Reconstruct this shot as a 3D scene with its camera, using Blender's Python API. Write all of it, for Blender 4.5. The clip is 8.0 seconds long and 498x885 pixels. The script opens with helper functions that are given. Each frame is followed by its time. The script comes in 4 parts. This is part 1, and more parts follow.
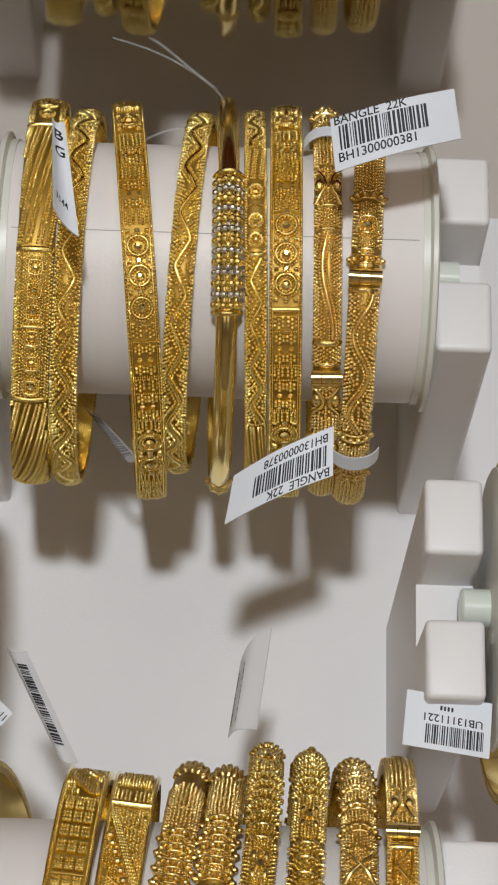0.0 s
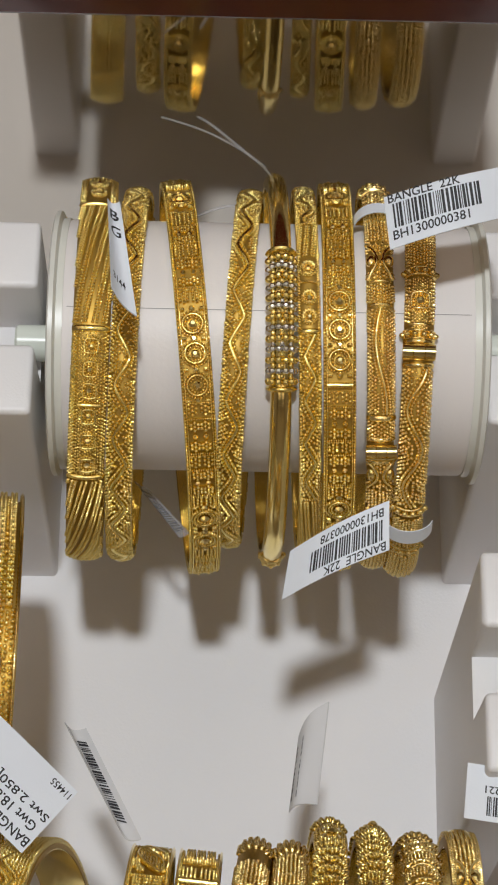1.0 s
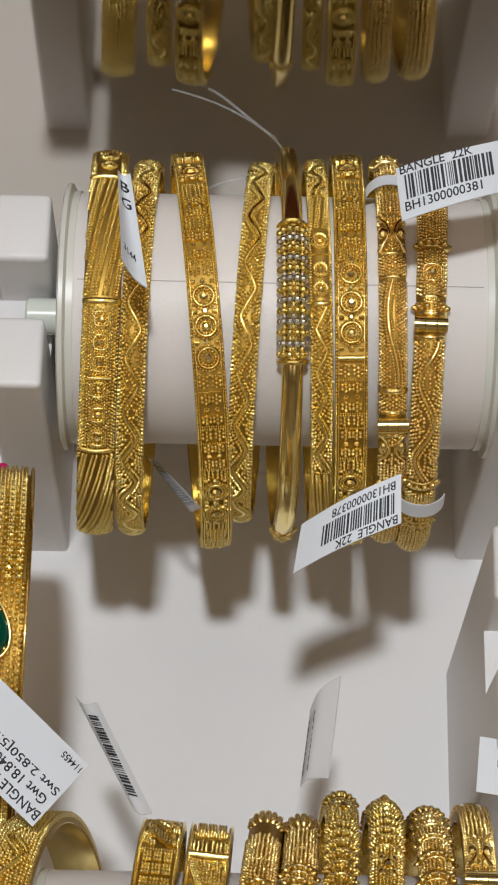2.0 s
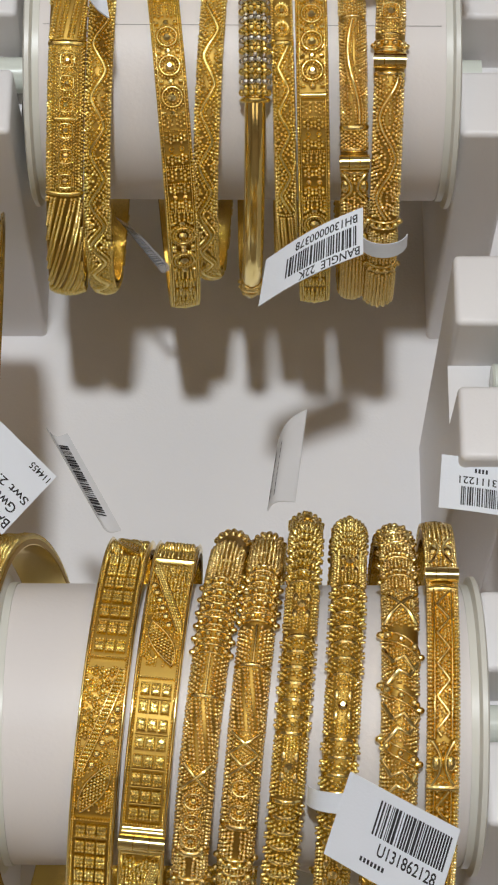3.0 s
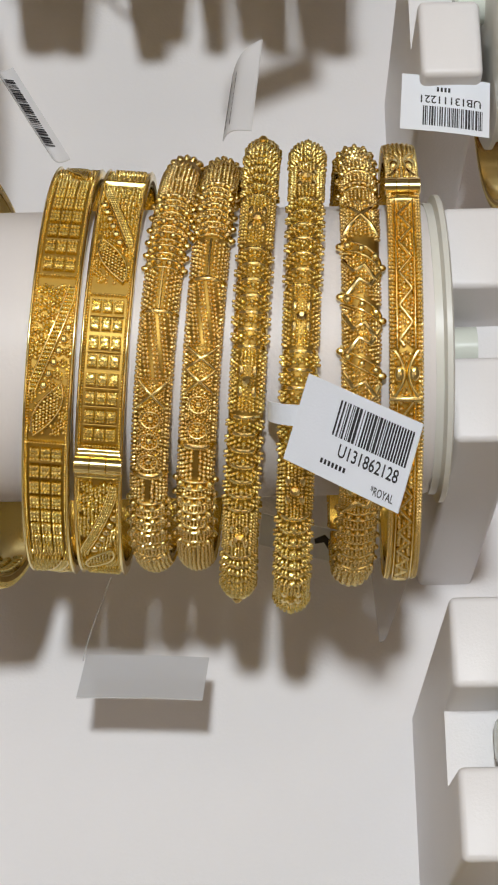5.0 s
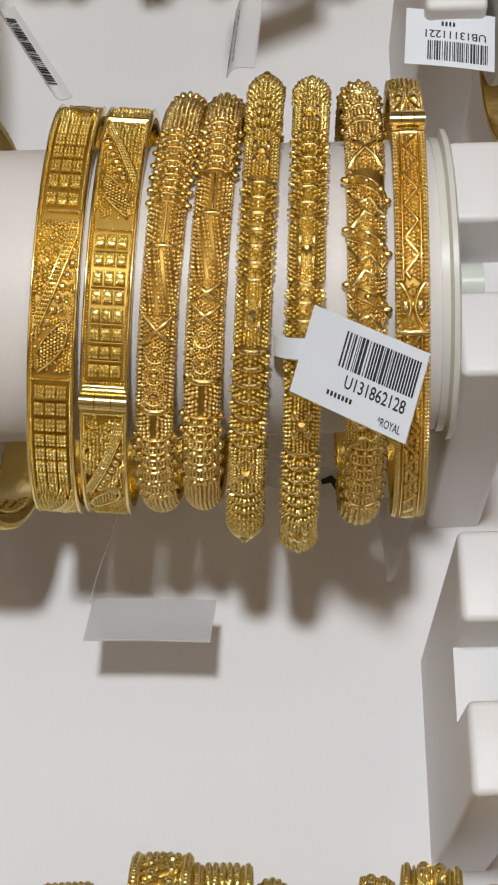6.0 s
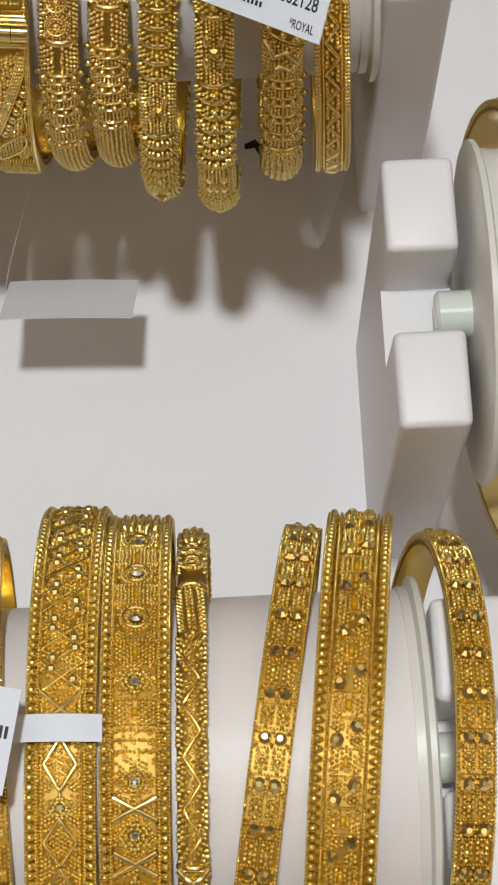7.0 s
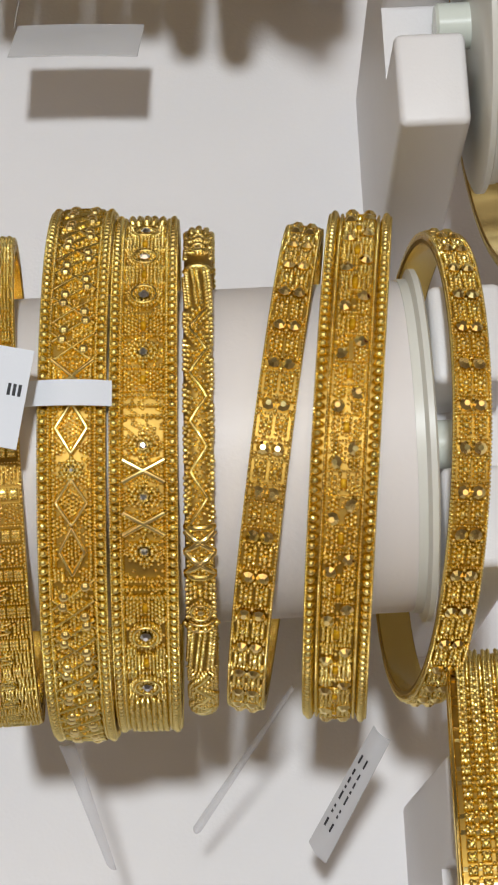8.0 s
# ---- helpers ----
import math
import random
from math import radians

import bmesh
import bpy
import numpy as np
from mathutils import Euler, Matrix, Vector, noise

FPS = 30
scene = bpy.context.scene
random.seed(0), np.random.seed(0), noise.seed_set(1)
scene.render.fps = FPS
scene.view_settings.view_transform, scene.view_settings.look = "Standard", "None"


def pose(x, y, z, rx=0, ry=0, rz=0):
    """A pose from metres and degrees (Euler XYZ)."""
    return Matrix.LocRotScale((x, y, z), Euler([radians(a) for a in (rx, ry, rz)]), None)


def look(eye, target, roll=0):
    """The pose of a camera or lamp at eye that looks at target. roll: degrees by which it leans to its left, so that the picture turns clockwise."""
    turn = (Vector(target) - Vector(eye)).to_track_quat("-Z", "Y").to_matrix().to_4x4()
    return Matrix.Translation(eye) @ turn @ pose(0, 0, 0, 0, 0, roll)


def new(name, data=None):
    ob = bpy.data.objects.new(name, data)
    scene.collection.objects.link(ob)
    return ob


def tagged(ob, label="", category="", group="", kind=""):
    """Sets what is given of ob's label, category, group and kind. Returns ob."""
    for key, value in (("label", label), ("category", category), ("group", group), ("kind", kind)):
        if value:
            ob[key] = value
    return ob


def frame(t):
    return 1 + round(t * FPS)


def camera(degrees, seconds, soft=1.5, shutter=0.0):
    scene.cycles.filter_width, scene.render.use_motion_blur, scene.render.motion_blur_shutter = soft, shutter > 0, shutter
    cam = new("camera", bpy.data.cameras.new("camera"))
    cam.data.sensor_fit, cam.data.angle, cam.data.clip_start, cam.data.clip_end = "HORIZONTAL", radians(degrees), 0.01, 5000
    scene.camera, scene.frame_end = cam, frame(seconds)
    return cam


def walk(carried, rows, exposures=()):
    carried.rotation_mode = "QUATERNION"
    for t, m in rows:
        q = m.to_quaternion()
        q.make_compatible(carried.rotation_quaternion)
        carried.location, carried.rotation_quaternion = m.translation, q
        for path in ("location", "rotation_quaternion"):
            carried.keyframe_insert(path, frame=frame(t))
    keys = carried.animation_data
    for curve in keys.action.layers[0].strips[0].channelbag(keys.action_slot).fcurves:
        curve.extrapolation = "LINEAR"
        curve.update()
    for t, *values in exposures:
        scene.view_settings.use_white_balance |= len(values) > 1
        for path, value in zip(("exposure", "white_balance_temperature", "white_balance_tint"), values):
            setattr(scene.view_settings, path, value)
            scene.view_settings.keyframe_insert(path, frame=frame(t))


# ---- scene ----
CM = 0.01
cam = camera(12.97, 8.0, soft=2.1)


def eye(x, y, z, tilt, yaw, roll):
    """A camera pose: metres, the tilt up from straight down, the turn about the vertical, and the roll."""
    return pose(x, y, z, 0, 0, yaw) @ pose(0, 0, 0, tilt) @ pose(0, 0, 0, 0, 0, roll)


PATH = [
    (0, eye(0.00343, -0.16832, 0.39338, 22.683, -1.717, 3.384)),
    (0.5, eye(-0.00383, -0.16459, 0.39581, 23.622, -2.597, 3.668)),
    (1, eye(-0.00657, -0.16660, 0.39634, 24.175, -1.949, 2.956)),
    (1.2, eye(-0.00552, -0.16720, 0.39570, 24.221, -1.361, 2.504)),
    (2.3, eye(-0.00705, -0.16757, 0.39437, 22.891, -1.233, 2.130)),
    (2.5, eye(-0.00941, -0.17158, 0.39477, 22.351, -1.673, 2.286)),
    (3, eye(0.00270, -0.21024, 0.38301, 23.928, 0.041, 0.310)),
    (3.5, eye(0.00275, -0.21892, 0.37461, 22.051, -1.104, 1.060)),
    (4, eye(0.00519, -0.22412, 0.36844, 20.931, -0.985, 0.479)),
    (4.5, eye(0.00525, -0.23145, 0.36542, 20.183, -0.936, 0.199)),
    (4.7, eye(0.00782, -0.23220, 0.36384, 19.749, -0.937, -0.107)),
    (5.8, eye(0.00709, -0.23662, 0.35828, 18.800, 0.776, -2.136)),
    (6, eye(0.00762, -0.23776, 0.35806, 18.662, 0.074, -1.659)),
    (6.5, eye(0.01448, -0.24541, 0.35270, 17.461, -1.274, -1.270)),
    (7, eye(0.01388, -0.26441, 0.33360, 15.641, -2.051, -0.980)),
    (7.5, eye(0.01513, -0.28171, 0.32276, 14.326, -1.901, -1.058)),
    (8, eye(0.01114, -0.29560, 0.33443, 13.875, -2.493, -0.416)),
]
walk(cam, PATH, exposures=[(0, -0.14), (2.5, -0.11), (3.5, -0.1), (4, -0.07), (4.5, 0.02), (8, 0.0)])

# ---- light: one spot over the counter, and soft panels added at the ceiling as fill ----
world = bpy.data.worlds.new("world")
scene.world = world
world.use_nodes = True
world.node_tree.nodes["Background"].inputs["Color"].default_value = (0.9, 0.93, 1.0, 1)
world.node_tree.nodes["Background"].inputs["Strength"].default_value = 0.05


def area_lamp(name, x, y, z, size, watts, colour, target=None, size_y=None):
    data = bpy.data.lights.new(name, "AREA")
    data.shape, data.size, data.energy, data.color = "RECTANGLE" if size_y else "DISK", size, watts, colour
    if size_y:
        data.size_y = size_y
    ob = new(name, data)
    ob.matrix_world = look((x, y, z), target or (x, y - 0.001, 0))
    return ob


area_lamp("counter_spot", -0.06, -0.16, 2.3, 0.15, 29.5, (0.91, 0.96, 1.0), (0.0, -0.12, 0))
# Unseen panels, added to lift and warm the shadows and light the gold.
for px_, py_ in ((-1.15, 0.9), (1.15, 0.9), (-1.15, -1.5), (1.15, -1.5)):
    area_lamp("fill_panel_lamp", px_, py_, 2.55, 1.2, 6.0, (1.0, 0.80, 0.59), size_y=1.2)


# ---- materials ----
def material(name, colour, rough=0.5, metal=0.0, vary=0.06, grain=60.0, bump=0.05, fine=900.0, fine_bump=0.0, rough_vary=0.08, **extra):
    """Principled material with blotches, grain and relief; sizes are in cycles per metre."""
    m = bpy.data.materials.new(name)
    m.use_nodes = True
    n, l = m.node_tree.nodes, m.node_tree.links
    p = n["Principled BSDF"]
    co = n.new("ShaderNodeTexCoord")
    big, small = n.new("ShaderNodeTexNoise"), n.new("ShaderNodeTexNoise")
    big.inputs["Scale"].default_value, small.inputs["Scale"].default_value = grain, fine
    big.inputs["Detail"].default_value = 4
    l.new(co.outputs["Object"], big.inputs["Vector"])
    l.new(co.outputs["Object"], small.inputs["Vector"])
    ramp = n.new("ShaderNodeMixRGB")
    ramp.inputs["Color1"].default_value = (*[c * (1 - vary) for c in colour], 1)
    ramp.inputs["Color2"].default_value = (*[min(1, c * (1 + vary)) for c in colour], 1)
    l.new(big.outputs["Fac"], ramp.inputs["Fac"])
    l.new(ramp.outputs["Color"], p.inputs["Base Color"])
    p.inputs["Metallic"].default_value = metal
    rr = n.new("ShaderNodeMapRange")
    rr.inputs["To Min"].default_value, rr.inputs["To Max"].default_value = max(0.02, rough - rough_vary), min(1, rough + rough_vary)
    l.new(small.outputs["Fac"], rr.inputs["Value"])
    l.new(rr.outputs["Result"], p.inputs["Roughness"])
    add = n.new("ShaderNodeMath")
    add.operation = "MULTIPLY_ADD"
    add.inputs[1].default_value = fine_bump
    l.new(small.outputs["Fac"], add.inputs[0])
    mul = n.new("ShaderNodeMath")
    mul.operation = "MULTIPLY"
    mul.inputs[1].default_value = bump
    l.new(big.outputs["Fac"], mul.inputs[0])
    l.new(mul.outputs[0], add.inputs[2])
    b = n.new("ShaderNodeBump")
    b.inputs["Strength"].default_value, b.inputs["Distance"].default_value = 1.0, 0.001
    l.new(add.outputs[0], b.inputs["Height"])
    if bump or fine_bump:
        l.new(b.outputs["Normal"], p.inputs["Normal"])
    for key, value in extra.items():
        p.inputs[key.replace("_", " ")].default_value = value
    return m


WHITE = material("white_leatherette", (0.81, 0.795, 0.80), 0.42, vary=0.03, grain=45, bump=0.25, fine=2600, fine_bump=0.035)
BOARD = material("white_tray_board", (0.80, 0.78, 0.785), 0.5, vary=0.03, grain=14, bump=0.3, fine=1800, fine_bump=0.04)
PAPER_ROLL = material("white_roll_wrap", (0.83, 0.79, 0.775), 0.45, vary=0.02, grain=40, bump=0.15, fine=1500, fine_bump=0.03)
FLANGE = material("ivory_plastic", (0.75, 0.75, 0.69), 0.32, vary=0.02, grain=50, bump=0.0, rough_vary=0.01)
ROD = material("pale_green_plastic", (0.72, 0.76, 0.69), 0.25, vary=0.02, grain=50, bump=0.0, rough_vary=0.01)
GOLD = material("yellow_gold", (1.0, 0.775, 0.265), 0.2, 1.0, vary=0.06, grain=260, bump=0.02, fine=3500, fine_bump=0.05)
ROSE = material("warm_gold", (1.0, 0.755, 0.30), 0.2, 1.0, vary=0.06, grain=260, bump=0.02, fine=3500, fine_bump=0.05)
# The band's gold with the shade of its recesses put into the colour.
GROUND = material("matte_gold_recess_shade", (0.43, 0.275, 0.065), 0.5, 1.0, vary=0.12, grain=300, bump=0.0, fine=3000)
# Dark grey that stands for the shadow line at the wrap's lap.
SEAM = material("seam_shadow_grey", (0.36, 0.34, 0.33), 0.7, vary=0.2, grain=300, bump=0.0)
BRIGHT = material("polished_gold", (1.0, 0.785, 0.32), 0.17, 1.0, vary=0.03, grain=120, bump=0.02)
SILVER = material("white_gold_facets", (0.80, 0.79, 0.80), 0.12, 1.0, vary=0.03, grain=120, bump=0.02)
ENAMEL = material("amber_enamel", (0.85, 0.48, 0.02), 0.2, 0.5, vary=0.05, grain=100, bump=0.02)
EMERALD = material("green_stone", (0.0, 0.06, 0.035), 0.08, vary=0.3, grain=120, bump=0.02)
RUBY = material("pink_stone", (0.55, 0.01, 0.12), 0.1, vary=0.3, grain=120, bump=0.02)
CARD = material("white_label_card", (0.79, 0.83, 0.90), 0.55, vary=0.02, grain=60, bump=0.08, fine=3000, fine_bump=0.02)
INK = material("black_print", (0.02, 0.02, 0.025), 0.6, vary=0.1, grain=400, bump=0.0)
WOOD = material("dark_red_wood", (0.11, 0.02, 0.013), 0.22, vary=0.35, grain=90, bump=0.0)
WALL = material("beige_wall", (0.42, 0.36, 0.30), 0.7, vary=0.06, grain=3, bump=0.2, fine=300, fine_bump=0.1)
CEIL = material("ceiling_paint", (0.55, 0.53, 0.50), 0.8, vary=0.03, grain=3, bump=0.2, fine=300, fine_bump=0.1)
FLOOR = material("shop_floor_stone", (0.25, 0.22, 0.19), 0.3, vary=0.15, grain=6, bump=0.1)
MIRROR = bpy.data.materials.new("mirror")
MIRROR.use_nodes = True
MIRROR.node_tree.nodes["Principled BSDF"].inputs["Base Color"].default_value = (0.68, 0.63, 0.56, 1)
MIRROR.node_tree.nodes["Principled BSDF"].inputs["Metallic"].default_value = 1.0
MIRROR.node_tree.nodes["Principled BSDF"].inputs["Roughness"].default_value = 0.06
CLEAR = bpy.data.materials.new("clear_plastic")
CLEAR.use_nodes = True
_n, _l = CLEAR.node_tree.nodes, CLEAR.node_tree.links
_mix, _tr = _n.new("ShaderNodeMixShader"), _n.new("ShaderNodeBsdfTransparent")
_tr.inputs["Color"].default_value = (0.93, 0.93, 0.94, 1)
_mix.inputs["Fac"].default_value = 0.22
_n["Principled BSDF"].inputs["Base Color"].default_value = (0.8, 0.8, 0.82, 1)
_n["Principled BSDF"].inputs["Roughness"].default_value = 0.12
_l.new(_tr.outputs[0], _mix.inputs[1])
_l.new(_n["Principled BSDF"].outputs[0], _mix.inputs[2])
_l.new(_mix.outputs[0], _n["Material Output"].inputs["Surface"])
CLOUDY = CLEAR.copy()
CLOUDY.name = "cloudy_plastic"
CLOUDY.node_tree.nodes["Mix Shader"].inputs["Fac"].default_value = 0.72


# ---- builders (lengths below are in centimetres) ----
def link(name, mesh, mat, parent=None, label=""):
    mesh.materials.append(mat)
    ob = new(name, mesh)
    if parent:
        ob.parent = parent
    if label:
        ob["label"] = label
    return ob


def part(name, bm, mat, parent=None, label="", smooth=True):
    """Links a bmesh drawn in centimetres as one mesh object."""
    for v in bm.verts:
        v.co *= CM
    bmesh.ops.recalc_face_normals(bm, faces=bm.faces)
    mesh = bpy.data.meshes.new(name)
    bm.to_mesh(mesh)
    bm.free()
    mesh.polygons.foreach_set("use_smooth", [smooth] * len(mesh.polygons))
    if smooth:
        mesh.set_sharp_from_angle(angle=radians(40))
    return link(name, mesh, mat, parent, label)


def thing(name, label, category, group="", m=None):
    ob = new(name)
    if m is not None:
        ob.matrix_world = m
    return tagged(ob, label, category, group)


def block(name, x0, x1, y0, y1, z0, z1, mat, parent=None, bevel=0.0, label=""):
    bm = bmesh.new()
    bmesh.ops.create_cube(bm, size=1, matrix=Matrix.LocRotScale(((x0 + x1) / 2, (y0 + y1) / 2, (z0 + z1) / 2), None, (x1 - x0, y1 - y0, z1 - z0)))
    if bevel:
        bmesh.ops.bevel(bm, geom=bm.edges[:], offset=bevel, segments=3, affect="EDGES", profile=0.5)
    return part(name, bm, mat, parent, label)


def lathe(name, profile, mat, parent, steps=96, label=""):
    """Turns a profile of (x, r) about the x axis."""
    bm = bmesh.new()
    rings = [[bm.verts.new((x, r * math.cos(a * math.tau / steps), r * math.sin(a * math.tau / steps))) for a in range(steps)] if r > 0 else [bm.verts.new((x, 0, 0))] for x, r in profile]
    for p, q in zip(rings, rings[1:]):
        for a in range(steps):
            b = (a + 1) % steps
            loop = [p[a % len(p)], p[b % len(p)], q[b % len(q)], q[a % len(q)]]
            loop = [v for i, v in enumerate(loop) if v not in loop[:i]]
            if len(loop) > 2:
                bm.faces.new(loop)
    return part(name, bm, mat, parent, label)


# ---- the tray, the mirror behind it, the wooden rail and the shop round it ----
AXIS, ROLL_R, PITCH = 6.42, 2.1, 11.52
MIRROR_Y = 4.72
tagged(block("tray_floor", -60, 60, -75, MIRROR_Y, -0.4, 0, BOARD), "white leatherette board of the showcase tray", "tray floor", kind="structure")
tagged(block("wall_mirror", -60, 60, MIRROR_Y, MIRROR_Y + 0.5, -0.4, 12, MIRROR), "upright mirror at the back of the showcase", "mirror", kind="structure")
tagged(block("trim_rail", -62, 62, MIRROR_Y - 0.12, MIRROR_Y + 2.4, 9.3, 13.0, WOOD, bevel=0.15), "dark red polished wooden rail above the mirror", "rail", kind="structure")
tagged(block("trim_side_left", -62, -60, -75, MIRROR_Y, -0.4, 13, WOOD, bevel=0.1), "dark red wooden side of the showcase", "showcase side", kind="structure")
tagged(block("trim_side_right", 60, 62, -75, MIRROR_Y, -0.4, 13, WOOD, bevel=0.1), "dark red wooden side of the showcase", "showcase side", kind="structure")
tagged(block("trim_front", -62, 62, -77, -75, -0.4, 13, WOOD, bevel=0.1), "dark red wooden front of the showcase", "showcase front", kind="structure")
tagged(block("showcase_base", -62, 62, -77, 7, -90, -0.45, WOOD), "dark red wooden counter under the tray", "counter", kind="structure")
tagged(block("floor", -250, 250, -260, 240, -95, -90, FLOOR), "polished stone shop floor", "floor", kind="structure")
tagged(block("ceiling", -250, 250, -260, 240, 262, 270, CEIL), "painted shop ceiling", "ceiling", kind="structure")
for nm, a in (("wall_north", (-250, 250, 240, 250)), ("wall_south", (-250, 250, -270, -260)), ("wall_east", (250, 260, -260, 240)), ("wall_west", (-260, -250, -260, 240))):
    tagged(block(nm, *a, -90, 262, WALL), "plain beige shop wall", "wall", kind="structure")


def display_post(x0, y0):
    """A square post whose top is forked to take a rod; x0 is its left face."""
    th = thing("display_post", "white leatherette post with a forked top on the tray", "display post", "posts of the tray", pose(x0 * CM, y0 * CM, 0))
    w, o, g, h, n = 0.92, 1.79, 0.53, 7.46, 5.95
    outline = [(-o, 0), (o, 0), (o, h), (g, h), (g, n), (-g, n), (-g, h), (-o, h)]
    bm = bmesh.new()
    face = bm.faces.new([bm.verts.new((0, y, z)) for y, z in outline])
    ext = bmesh.ops.extrude_face_region(bm, geom=[face])
    bmesh.ops.translate(bm, verts=[v for v in ext["geom"] if isinstance(v, bmesh.types.BMVert)], vec=(w, 0, 0))
    bmesh.ops.recalc_face_normals(bm, faces=bm.faces)
    edges = [e for e in bm.edges if max(v.co.z for v in e.verts) > h - 0.1]
    bmesh.ops.bevel(bm, geom=edges, offset=0.1, segments=4, affect="EDGES", profile=0.5)
    part("fork", bm, WHITE, th)
    return th


def display_roll(x0, x1, y0, rod0, rod1, lap=150):
    th = thing("display_roll", "white wrapped display roll with ivory end discs", "display roll", "rolls of the tray", pose(0, y0 * CM, AXIS * CM))
    r = ROLL_R
    lathe("roll_body", [(x0 + 0.22, 0), (x0 + 0.22, r - 0.02), (x0 + 0.3, r), (x1 - 0.3, r), (x1 - 0.22, r - 0.02), (x1 - 0.22, 0)], PAPER_ROLL, th)
    for a, s in ((x0, 1), (x1, -1)):
        lathe("end_disc", [(a, 0), (a, r + 0.08), (a + s * 0.03, r + 0.14), (a + s * 0.1, r + 0.14), (a + s * 0.13, r + 0.08), (a + s * 0.14, r + 0.02), (a + s * 0.25, r + 0.02), (a + s * 0.25, 0)], FLANGE, th, label="ivory plastic end disc")
    for a, b in ((rod0, x0), (x1, rod1)):
        if b - a < 0.1:
            continue
        lathe("rod", [(a, 0), (a, 0.27), (a + 0.04, 0.31), (b - 0.04, 0.31), (b, 0.31), (b, 0)], ROD, th, 32, "pale green plastic rod")
    # the lap of the wrapping, its shadow line painted as a thin grey strip
    bm = bmesh.new()
    ang = radians(lap)
    y, z = -math.sin(ang) * (r + 0.001), math.cos(ang) * (r + 0.001)
    for i in range(40):
        a, b = x0 + 0.32 + (x1 - x0 - 0.64) * i / 40, x0 + 0.32 + (x1 - x0 - 0.64) * (i + 1) / 40
        bm.faces.new([bm.verts.new(c) for c in ((a, y, z + 0.006), (b, y, z + 0.006), (b, y - 0.012, z + 0.004), (a, y - 0.012, z + 0.004))])
    bmesh.ops.remove_doubles(bm, verts=bm.verts[:], dist=0.0001)
    part("lap_shadow_strip", bm, SEAM, th)
    return th


for row in range(-0, 4):
    y = -row * PITCH
    display_roll(-3.45, 3.6 if row == 2 else 3.68, y, -4.12, 4.2, 150 if row else 10)
    display_post(3.71, y)
    display_post(-3.71 - 0.92, y)
for row in range(4):
    y = -5.80 - row * PITCH
    display_post(3.51, y)
    display_roll(4.62, 11.6, y, 4.16, 12.2)
    display_post(11.7, y)
    display_roll(-12.0, -4.45, y, -12.6, -4.45)
    display_post(-12.0 - 0.92, y)


# ---- bangles: a lathe-turned band with wire, bead and stone work laid on its outer face ----
def dome(sides, rings):
    """A grain: a unit half ball on a short stem, as vertices and faces, with its pole up z."""
    v, f = [], []
    for i in range(rings):
        a = math.pi / 2 * i / rings
        r, z = (0.94, -1.0) if i == 0 else (math.cos(a * 0.85), math.sin(a * 0.85))
        v += [(r * math.cos(j * math.tau / sides), r * math.sin(j * math.tau / sides), z) for j in range(sides)]
    v.append((0, 0, 1))
    for i in range(rings - 1):
        f += [(i * sides + j, i * sides + (j + 1) % sides, (i + 1) * sides + (j + 1) % sides, (i + 1) * sides + j) for j in range(sides)]
    f += [((rings - 1) * sides + j, (rings - 1) * sides + (j + 1) % sides, len(v) - 1) for j in range(sides)]
    return np.array(v), f


def frustum(sides, top, turn=0.0):
    """A faceted stub: a prism that narrows to the share top."""
    a = [turn + j * math.tau / sides for j in range(sides)]
    v = [(math.cos(t), math.sin(t), -0.4) for t in a] + [(math.cos(t), math.sin(t), 0.45) for t in a] + [(top * math.cos(t), top * math.sin(t), 1) for t in a]
    f = [tuple(j + sides for j in range(sides, 2 * sides))]
    for k in (0, sides):
        f += [(k + j, k + (j + 1) % sides, k + sides + (j + 1) % sides, k + sides + j) for j in range(sides)]
    return np.array(v), f


BEAD, BALL, STONE, CUBE = dome(6, 2), dome(10, 4), frustum(8, 0.42), frustum(4, 0.72, math.pi / 4)


